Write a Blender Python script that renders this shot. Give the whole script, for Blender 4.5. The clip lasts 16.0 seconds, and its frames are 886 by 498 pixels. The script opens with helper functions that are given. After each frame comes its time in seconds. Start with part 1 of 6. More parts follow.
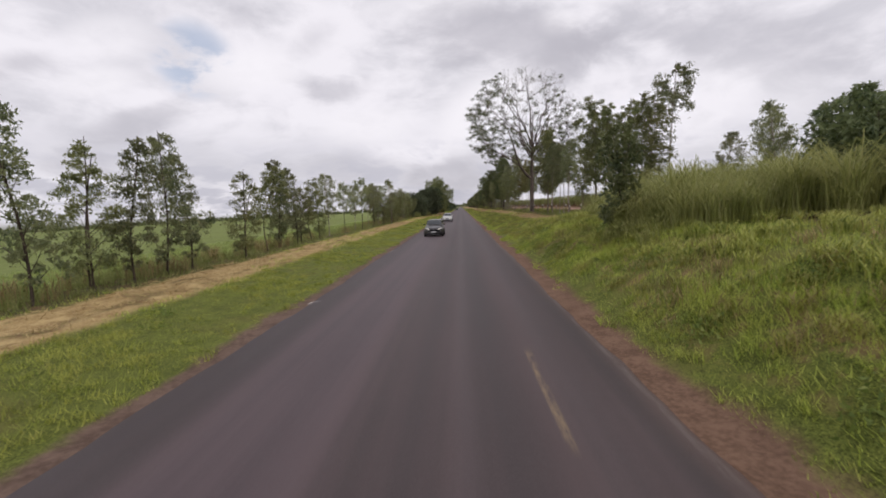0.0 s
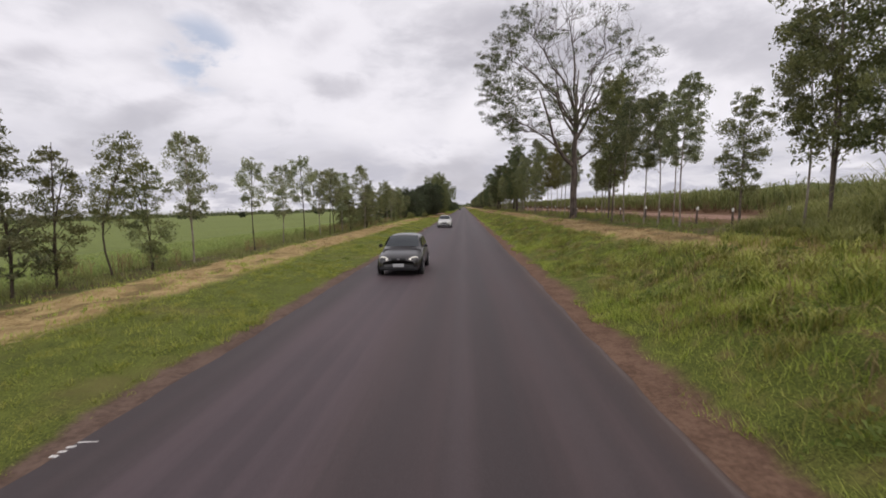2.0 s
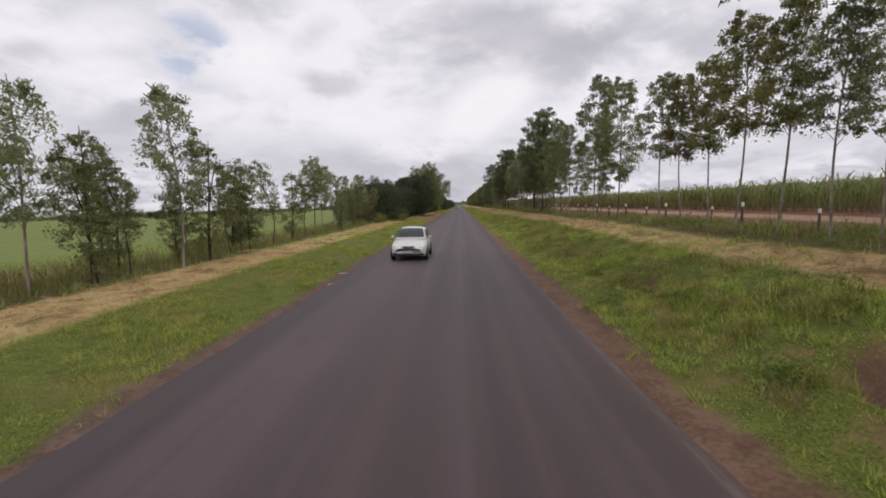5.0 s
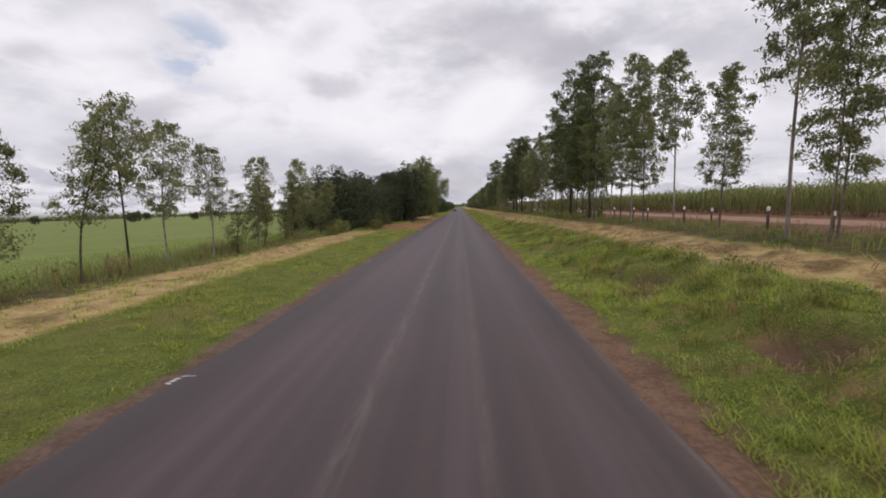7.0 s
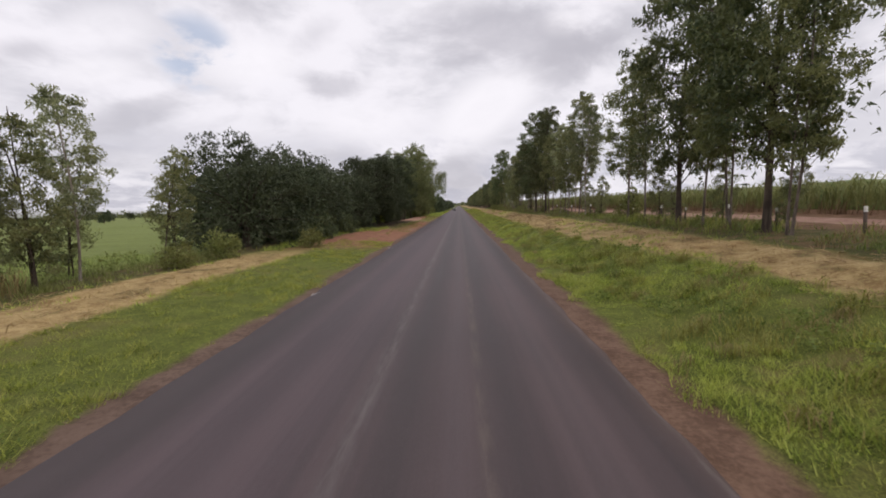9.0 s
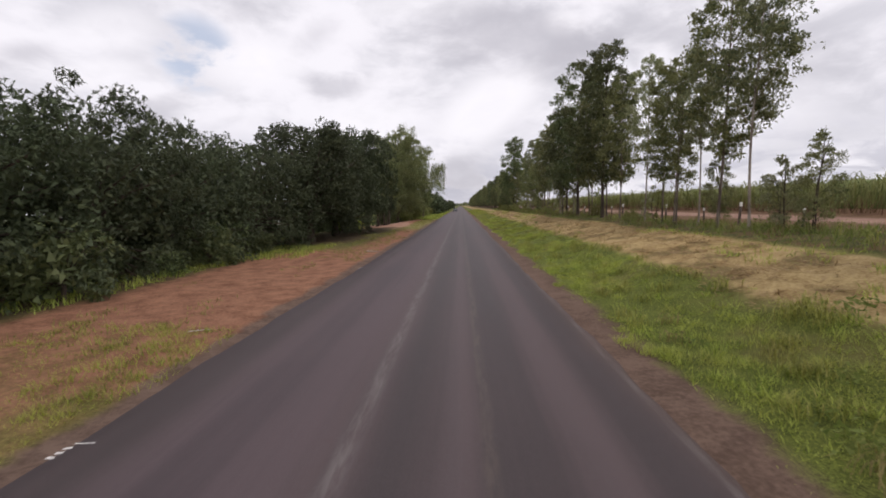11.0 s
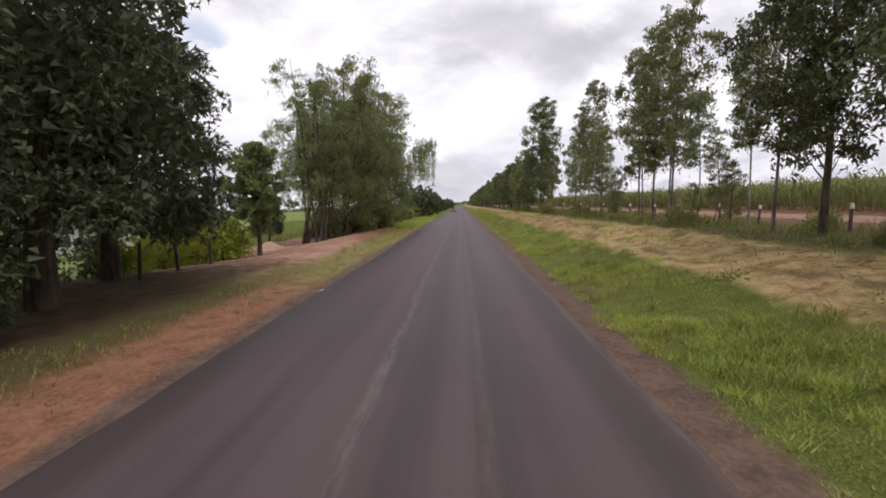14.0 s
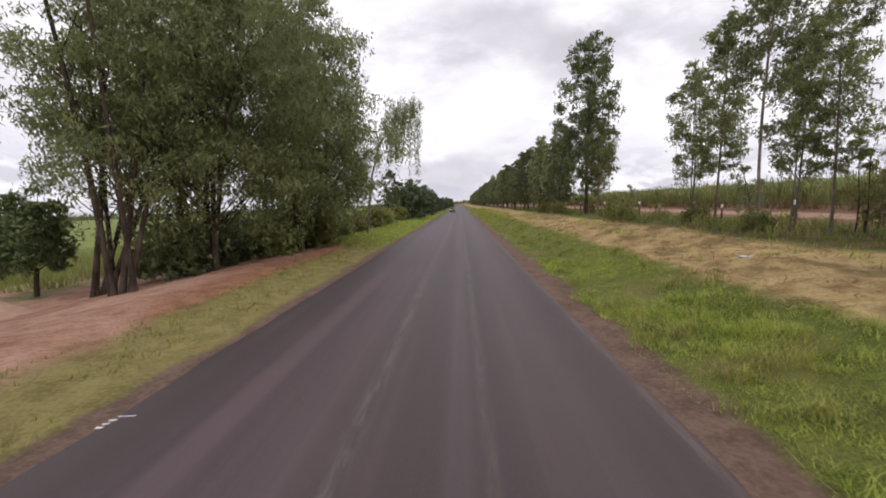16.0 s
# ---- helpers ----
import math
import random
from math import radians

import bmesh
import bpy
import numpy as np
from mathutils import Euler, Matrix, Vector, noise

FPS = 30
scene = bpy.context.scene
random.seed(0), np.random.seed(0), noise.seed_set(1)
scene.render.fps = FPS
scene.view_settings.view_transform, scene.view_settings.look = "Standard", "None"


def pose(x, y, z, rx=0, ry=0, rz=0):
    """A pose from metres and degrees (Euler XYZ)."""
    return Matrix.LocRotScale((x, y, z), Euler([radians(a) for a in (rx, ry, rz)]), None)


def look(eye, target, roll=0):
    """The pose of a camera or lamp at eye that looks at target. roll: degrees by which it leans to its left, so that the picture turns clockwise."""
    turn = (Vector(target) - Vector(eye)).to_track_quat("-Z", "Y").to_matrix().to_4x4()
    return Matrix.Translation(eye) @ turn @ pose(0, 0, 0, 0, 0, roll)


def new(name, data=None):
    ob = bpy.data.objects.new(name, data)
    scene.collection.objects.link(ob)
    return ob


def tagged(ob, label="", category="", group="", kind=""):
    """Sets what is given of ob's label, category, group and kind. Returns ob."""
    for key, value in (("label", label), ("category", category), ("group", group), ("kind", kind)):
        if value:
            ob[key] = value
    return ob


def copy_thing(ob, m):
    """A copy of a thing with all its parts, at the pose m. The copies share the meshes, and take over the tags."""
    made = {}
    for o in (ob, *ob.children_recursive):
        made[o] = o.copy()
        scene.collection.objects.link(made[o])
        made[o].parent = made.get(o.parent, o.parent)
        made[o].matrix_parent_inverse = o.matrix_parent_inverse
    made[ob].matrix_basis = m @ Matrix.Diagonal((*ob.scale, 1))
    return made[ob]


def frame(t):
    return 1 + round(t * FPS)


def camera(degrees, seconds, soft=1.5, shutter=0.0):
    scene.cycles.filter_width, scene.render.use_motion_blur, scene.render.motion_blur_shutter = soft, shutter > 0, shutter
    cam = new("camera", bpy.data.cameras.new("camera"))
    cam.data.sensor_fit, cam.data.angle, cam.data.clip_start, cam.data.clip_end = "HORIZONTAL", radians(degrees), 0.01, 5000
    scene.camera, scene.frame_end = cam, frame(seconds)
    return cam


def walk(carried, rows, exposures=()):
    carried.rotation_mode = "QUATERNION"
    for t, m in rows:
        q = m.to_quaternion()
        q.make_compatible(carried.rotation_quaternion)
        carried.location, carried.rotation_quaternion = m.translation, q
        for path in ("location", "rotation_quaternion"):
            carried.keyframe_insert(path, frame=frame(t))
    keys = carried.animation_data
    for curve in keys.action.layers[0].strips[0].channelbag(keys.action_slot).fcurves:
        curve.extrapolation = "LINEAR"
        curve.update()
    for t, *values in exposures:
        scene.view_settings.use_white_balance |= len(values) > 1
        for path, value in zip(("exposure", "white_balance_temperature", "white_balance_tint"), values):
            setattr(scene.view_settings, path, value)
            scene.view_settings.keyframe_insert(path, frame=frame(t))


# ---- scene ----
# The road runs straight along +y; x = 0 is the line of the lens, z = 0 the asphalt.
SPEED = 11.0
EYE = 2.5
cam = camera(90.0, 16.0, soft=1.8, shutter=0.06)
# seconds, tilt, lean, turn
AIM = [
    (0.0, 84.6, 1.8, 2.26), (0.5, 84.5, 1.5, 2.45), (1.0, 84.6, 1.2, 2.55), (1.5, 84.5, 0.9, 2.66), (2.0, 84.55, 0.5, 2.66),
    (2.5, 84.35, 0.2, 2.6), (3.0, 84.35, 0.2, 2.48), (3.5, 84.25, 0.3, 2.34), (4.0, 84.3, 0.5, 2.3), (4.5, 84.25, 0.6, 2.15),
    (7.0, 84.55, 0.4, 2.12), (7.5, 84.45, 0.2, 2.1), (8.0, 84.4, 0.2, 2.05), (8.5, 84.4, 0.4, 2.05), (9.0, 84.4, 0.5, 2.07),
    (11.5, 84.45, 0.7, 2.32), (12.0, 84.45, 0.7, 2.32), (12.5, 84.4, 0.7, 2.3), (13.0, 84.4, 0.8, 2.26), (13.5, 84.4, 0.8, 2.26),
    (14.0, 84.3, 0.8, 2.22), (14.5, 84.25, 0.8, 2.15), (15.0, 84.1, 0.8, 2.15), (15.5, 84.15, 0.9, 2.2), (16.0, 84.2, 0.9, 2.24),
]
walk(cam, [(t, pose(0, SPEED * t, EYE, tilt, lean, turn)) for t, tilt, lean, turn in AIM],
     [(t, stops, 6590, 15) for t, stops in ((0.0, -0.08), (4.5, -0.10), (8.0, -0.05), (11.5, 0.05), (14.0, 0.22), (16.0, 0.25))])


# ---- node helpers ----
class Nodes:
    """Short hand for a node tree."""

    def __init__(self, tree):
        self.tree = tree
        tree.nodes.clear()

    def add(self, kind, **values):
        node = self.tree.nodes.new(kind)
        for key, value in values.items():
            if key == "operation":
                node.operation = value
            elif key == "blend_type":
                node.blend_type = value
            elif key == "data_type":
                node.data_type = value
        return node

    def link(self, a, b):
        if isinstance(a, (int, float)):
            b.default_value = a
        elif isinstance(a, tuple):
            b.default_value = (*a, 1.0) if len(a) == 3 and b.type == "RGBA" else a
        else:
            self.tree.links.new(a, b)

    def math(self, op, a, b=0.0, c=0.0):
        node = self.add("ShaderNodeMath", operation=op)
        for i, v in enumerate((a, b, c)):
            self.link(v, node.inputs[i])
        return node.outputs[0]

    def step(self, v, lo, hi, a=0.0, b=1.0):
        node = self.add("ShaderNodeMapRange")
        node.interpolation_type = "SMOOTHSTEP"
        for i, w in enumerate((v, lo, hi, a, b)):
            self.link(w, node.inputs[i])
        return node.outputs[0]

    def band(self, v, lo, hi, soft):
        return self.math("MULTIPLY", self.step(v, lo - soft, lo + soft), self.step(v, hi - soft, hi + soft, 1.0, 0.0))

    def noise(self, scale, detail=4.0, rough=0.55, vector=None):
        node = self.add("ShaderNodeTexNoise")
        node.inputs["Scale"].default_value, node.inputs["Detail"].default_value, node.inputs["Roughness"].default_value = scale, detail, rough
        if vector is not None:
            self.link(vector, node.inputs["Vector"])
        return node.outputs["Fac"]

    def mix(self, fac, a, b, how="MIX"):
        node = self.add("ShaderNodeMix", data_type="RGBA")
        node.blend_type = how
        self.link(fac, node.inputs[0])
        self.link(a, node.inputs[6])
        self.link(b, node.inputs[7])
        return node.outputs[2]

    def scaled(self, vector, x, y, z):
        node = self.add("ShaderNodeVectorMath", operation="MULTIPLY")
        self.link(vector, node.inputs[0])
        node.inputs[1].default_value = (x, y, z)
        return node.outputs[0]

    def xyz(self, vector):
        node = self.add("ShaderNodeSeparateXYZ")
        self.link(vector, node.inputs[0])
        return node.outputs

    def place(self):
        return self.add("ShaderNodeNewGeometry").outputs["Position"]

    def bump(self, height, strength, distance):
        node = self.add("ShaderNodeBump")
        node.inputs["Strength"].default_value, node.inputs["Distance"].default_value = strength, distance
        self.link(height, node.inputs["Height"])
        return node.outputs[0]

    def surface(self, colour, rough, normal=None, metal=0.0, specular=0.5):
        node = self.add("ShaderNodeBsdfPrincipled")
        self.link(colour, node.inputs["Base Color"])
        self.link(rough, node.inputs["Roughness"])
        node.inputs["Metallic"].default_value = metal
        node.inputs["Specular IOR Level"].default_value = specular
        if normal is not None:
            self.link(normal, node.inputs["Normal"])
        out = self.add("ShaderNodeOutputMaterial")
        self.tree.links.new(node.outputs[0], out.inputs[0])
        return node


def material(name):
    m = bpy.data.materials.new(name)
    m.use_nodes = True
    return m, Nodes(m.node_tree)


# ---- sky, sun ----
# cloud masses ahead: across, above (per metre of distance), half width, half height, slope, strength
GREY = [(0.114, 0.356, 0.223, 0.070, -0.10, 0.62), (-0.979, 0.355, 0.121, 0.041, 0.00, 0.55), (-0.276, 0.265, 0.108, 0.036, 0.00, 0.50), (-0.722, 0.219, 0.140, 0.041, 0.25, 0.45),
        (-0.868, 0.124, 0.115, 0.033, 0.00, 0.40), (0.242, 0.306, 0.077, 0.064, 0.40, 0.45), (-0.310, 0.376, 0.077, 0.048, 0.30, 0.35), (-0.021, 0.062, 0.121, 0.054, 0.00, 0.60),
        (-0.218, 0.095, 0.153, 0.038, 0.00, 0.35), (0.622, 0.323, 0.255, 0.077, -0.20, 0.35), (-0.471, 0.427, 0.077, 0.026, 0.00, 0.30)]
SUNLIT = [(0.060, 0.214, 0.140, 0.077, 0.50, 0.80), (-0.451, 0.319, 0.140, 0.064, 0.00, 0.70), (0.228, 0.388, 0.051, 0.028, 0.00, 0.80), (-0.779, 0.398, 0.115, 0.051, 0.00, 0.50),
        (-0.203, 0.187, 0.140, 0.051, 0.00, 0.60), (0.581, 0.206, 0.204, 0.089, 0.00, 0.40), (-0.813, 0.307, 0.115, 0.038, 0.00, 0.60), (-0.074, 0.430, 0.153, 0.028, 0.00, 0.40)]
world = bpy.data.worlds.new("overcast sky")
scene.world = world
world.use_nodes = True
n = Nodes(world.node_tree)
sky = n.add("ShaderNodeTexSky")
sky.sky_type, sky.sun_disc, sky.sun_elevation, sky.sun_rotation = "NISHITA", False, radians(58), radians(150)
blue = n.mix(1.0, sky.outputs[0], (0.1, 0.1, 0.1), "MULTIPLY")
way = n.add("ShaderNodeTexCoord").outputs["Generated"]
dx, dy, dz = n.xyz(way)
low = n.math("MAXIMUM", dz, 0.0)
flat = n.add("ShaderNodeCombineXYZ")
n.link(dx, flat.inputs[0])
n.link(dy, flat.inputs[1])
n.link(n.math("MULTIPLY", n.math("POWER", low, 0.75), 1.9), flat.inputs[2])
warp = n.add("ShaderNodeVectorMath", operation="ADD")
swirl = n.add("ShaderNodeTexNoise")
swirl.inputs["Scale"].default_value, swirl.inputs["Detail"].default_value = 3.0, 3.0
n.link(flat.outputs[0], swirl.inputs["Vector"])
n.link(flat.outputs[0], warp.inputs[0])
n.link(n.scaled(swirl.outputs["Color"], 0.22, 0.22, 0.16), warp.inputs[1])
broad = n.noise(3.1, 5.0, 0.5, warp.outputs[0])
fine = n.noise(8.5, 8.0, 0.58, warp.outputs[0])
puff = n.math("ADD", n.math("MULTIPLY", broad, 0.55), n.math("MULTIPLY", fine, 0.45))
shade = n.step(puff, 0.38, 0.60)
clouds = n.mix(shade, (0.675, 0.685, 0.735), (0.935, 0.94, 0.985))
# the separate cloud masses ahead, seen on a plane across the road
ahead = n.math("MAXIMUM", dy, 0.05)
across, above = n.math("DIVIDE", dx, ahead), n.math("DIVIDE", dz, ahead)
ragged_edge = n.math("MULTIPLY_ADD", puff, 5.0, -2.5)


def cloud(u, v, wide, high, slope=0.0):
    du = n.math("SUBTRACT", across, u)
    dv = n.math("SUBTRACT", n.math("SUBTRACT", above, v), n.math("MULTIPLY", du, slope))
    d = n.math("ADD", n.math("POWER", n.math("ABSOLUTE", n.math("DIVIDE", du, wide)), 2.0), n.math("POWER", n.math("ABSOLUTE", n.math("DIVIDE", dv, high)), 2.0))
    return n.math("MULTIPLY", n.step(n.math("ADD", n.math("SQRT", d), n.math("MULTIPLY", ragged_edge, 0.55)), 0.35, 1.25, 1.0, 0.0), n.step(dy, 0.1, 0.25))


for u, v, wide, high, slope, strength in SUNLIT:
    clouds = n.mix(n.math("MULTIPLY", cloud(u, v, wide, high, slope), strength), clouds, (1.01, 1.015, 1.05))
for u, v, wide, high, slope, strength in GREY:
    clouds = n.mix(n.math("MULTIPLY", cloud(u, v, wide, high, slope), strength), clouds, (0.50, 0.50, 0.55))
# grey cloud bases pile up towards the horizon
clouds = n.mix(n.math("MULTIPLY", n.step(low, 0.03, 0.20, 0.8, 0.0), n.step(fine, 0.42, 0.60)), clouds, (0.49, 0.505, 0.58))
# a small tear in the cloud
gap = n.add("ShaderNodeVectorMath", operation="DOT_PRODUCT")
n.link(way, gap.inputs[0])
gap.inputs[1].default_value = Vector((-0.584, 1.0, 0.343)).normalized()
tear = n.math("MULTIPLY", n.step(gap.outputs["Value"], 0.9968, 0.9994), n.step(fine, 0.42, 0.58))
clouds = n.mix(n.math("MULTIPLY", tear, 0.6), clouds, n.mix(0.5, blue, (0.42, 0.58, 0.80)))
both = n.mix(0.03, clouds, blue)
ground_haze = n.step(dz, -0.02, 0.0)
both = n.mix(ground_haze, (0.16, 0.17, 0.10), both)
back = n.add("ShaderNodeBackground")
n.link(both, back.inputs[0])
back.inputs[1].default_value = 1.0
out = n.add("ShaderNodeOutputWorld")
world.node_tree.links.new(back.outputs[0], out.inputs[0])

sun = new("sun", bpy.data.lights.new("sun", "SUN"))
sun.data.energy, sun.data.angle, sun.data.color = 1.05, radians(35), (1.0, 0.94, 0.86)
sun.matrix_world = look((0, 0, 0), (-0.28, 0.45, -0.85))
scene.view_settings.exposure = 0.0


# ---- materials ----
def plain(name, colour, rough, grain=0.15, scale=30.0, metal=0.0, bump=0.0):
    m, n = material(name)
    a, b = n.noise(scale, 5.0), n.noise(scale * 0.13, 3.0)
    f = n.math("ADD", n.math("MULTIPLY", a, 0.6), n.math("MULTIPLY", b, 0.4))
    dark = tuple(c * (1 - grain) for c in colour)
    light = tuple(min(1.0, c * (1 + grain)) for c in colour)
    n.surface(n.mix(n.step(f, 0.35, 0.65), dark, light), rough, n.bump(a, bump, 0.02) if bump else None, metal)
    return m


def leaf_material(name, dark, light, young, shine_in=0.35, rough=0.5, withered=None):
    """Leaves: each takes its own shade, and lets some light through."""
    m, n = material(name)
    geo = n.add("ShaderNodeNewGeometry")
    r = geo.outputs["Random Per Island"]
    per = n.add("ShaderNodeObjectInfo").outputs["Random"]
    c = n.mix(n.step(r, 0.0, 0.75), dark, light)
    c = n.mix(n.step(r, 0.86, 1.0, 0.0, 0.6), c, young)
    c = n.mix(n.math("MULTIPLY", n.step(n.noise(0.9, 2.0, 0.5, geo.outputs["Position"]), 0.42, 0.6), 0.6), c, n.mix(0.35, light, young))
    if withered:
        dry = n.math("ADD", n.math("MULTIPLY", n.noise(0.7, 4.0, 0.6, geo.outputs["Position"]), 0.8), n.math("MULTIPLY", r, 0.2))
        c = n.mix(n.step(dry, 0.50, 0.66, 0.0, 0.75), c, withered)
    hue = n.add("ShaderNodeHueSaturation")
    n.link(c, hue.inputs["Color"])
    n.link(n.math("MULTIPLY_ADD", per, 0.03, 0.485), hue.inputs["Hue"])
    n.link(n.math("MULTIPLY_ADD", per, 0.4, 0.8), hue.inputs["Value"])
    body = n.add("ShaderNodeBsdfPrincipled")
    n.link(hue.outputs[0], body.inputs["Base Color"])
    body.inputs["Roughness"].default_value = rough
    body.inputs["Specular IOR Level"].default_value = 0.35
    glow = n.add("ShaderNodeBsdfTranslucent")
    n.link(hue.outputs[0], glow.inputs[0])
    both = n.add("ShaderNodeMixShader")
    both.inputs[0].default_value = shine_in
    m.node_tree.links.new(body.outputs[0], both.inputs[1])
    m.node_tree.links.new(glow.outputs[0], both.inputs[2])
    out = n.add("ShaderNodeOutputMaterial")
    m.node_tree.links.new(both.outputs[0], out.inputs[0])
    return m


def bark_material(name, dark, light, scale=7.0):
    m, n = material(name)
    p = n.add("ShaderNodeTexCoord").outputs["Object"]
    streak = n.noise(scale, 6.0, 0.65, n.scaled(p, 1.0, 1.0, 0.16))
    patch = n.noise(1.6, 3.0, 0.5, p)
    f = n.math("ADD", n.math("MULTIPLY", streak, 0.65), n.math("MULTIPLY", patch, 0.35))
    n.surface(n.mix(n.step(f, 0.38, 0.62), dark, light), 0.9, n.bump(streak, 0.7, 0.03), specular=0.2)
    return m


M_GUM = leaf_material("gum leaves", (0.092, 0.110, 0.048), (0.215, 0.232, 0.097), (0.35, 0.32, 0.125), 0.45)
M_GUM_OLIVE = leaf_material("olive-brown gum leaves", (0.110, 0.112, 0.044), (0.232, 0.222, 0.090), (0.38, 0.32, 0.12), 0.52)
M_GUM_PALE = leaf_material("grey-green gum leaves", (0.150, 0.172, 0.092), (0.310, 0.330, 0.180), (0.46, 0.43, 0.22), 0.55)
M_GUM_GREY = leaf_material("dull green gum leaves", (0.100, 0.120, 0.062), (0.220, 0.245, 0.122), (0.36, 0.33, 0.16), 0.5)
M_GUM_DARK = leaf_material("dark gum leaves", (0.060, 0.080, 0.037), (0.122, 0.146, 0.060), (0.22, 0.21, 0.080), 0.38)
M_MANGO = leaf_material("dark glossy leaves", (0.050, 0.064, 0.036), (0.086, 0.108, 0.055), (0.125, 0.148, 0.068), 0.24, 0.68)
M_HEDGE = leaf_material("bright hedge leaves", (0.14, 0.18, 0.028), (0.32, 0.37, 0.05), (0.54, 0.50, 0.07), 0.46)
M_BROAD = leaf_material("broad leaves", (0.065, 0.092, 0.04), (0.155, 0.190, 0.08), (0.26, 0.29, 0.13), 0.35)
M_BROAD_LIGHT = leaf_material("fresh broad leaves", (0.095, 0.132, 0.053), (0.245, 0.300, 0.120), (0.40, 0.43, 0.19), 0.42)
M_GRASS = leaf_material("verge grass", (0.118, 0.165, 0.027), (0.400, 0.460, 0.080), (0.60, 0.54, 0.17), 0.42, 0.6, (0.36, 0.345, 0.09))
M_TALL = leaf_material("tall grass", (0.115, 0.145, 0.028), (0.350, 0.375, 0.076), (0.54, 0.48, 0.17), 0.36, 0.6, (0.33, 0.30, 0.09))
M_CANE = leaf_material("sugar cane leaves", (0.120, 0.160, 0.050), (0.265, 0.315, 0.105), (0.42, 0.40, 0.19), 0.45, 0.6)
M_WEED = leaf_material("weeds", (0.145, 0.165, 0.046), (0.245, 0.265, 0.080), (0.37, 0.32, 0.15), 0.45, 0.6)
M_CROP = leaf_material("young crop leaves", (0.215, 0.270, 0.080), (0.32, 0.375, 0.118), (0.42, 0.44, 0.17), 0.5, 0.6)
M_STRAW = leaf_material("cut straw", (0.25, 0.165, 0.075), (0.45, 0.325, 0.155), (0.58, 0.46, 0.25), 0.2, 0.8)
M_DRY = leaf_material("half-dry weeds", (0.15, 0.12, 0.05), (0.30, 0.235, 0.10), (0.44, 0.33, 0.17), 0.35, 0.7)
M_TRASH = leaf_material("dry cane trash", (0.13, 0.075, 0.045), (0.22, 0.14, 0.08), (0.32, 0.23, 0.13), 0.2, 0.8)
M_WEEP = leaf_material("weeping gum leaves", (0.110, 0.132, 0.058), (0.225, 0.250, 0.105), (0.30, 0.31, 0.13), 0.5)
M_TROD = leaf_material("trodden dry grass", (0.165, 0.182, 0.042), (0.335, 0.345, 0.095), (0.48, 0.42, 0.17), 0.42, 0.7)
M_ELEPHANT = leaf_material("elephant grass leaves", (0.195, 0.235, 0.066), (0.375, 0.420, 0.138), (0.54, 0.51, 0.24), 0.48, 0.6)
M_RANK = leaf_material("rank dark weeds", (0.095, 0.132, 0.030), (0.190, 0.235, 0.055), (0.32, 0.31, 0.10), 0.45, 0.6)
M_BARK_PALE = bark_material("pale smooth bark", (0.17, 0.135, 0.11), (0.40, 0.35, 0.30))
M_BARK_DARK = bark_material("dark rough bark", (0.040, 0.030, 0.024), (0.115, 0.088, 0.070))
M_BARK_MID = bark_material("grey-brown gum bark", (0.085, 0.066, 0.054), (0.235, 0.190, 0.158))
M_BARK_BIG = bark_material("grey-brown furrowed bark", (0.060, 0.046, 0.040), (0.185, 0.150, 0.128), 5.0)


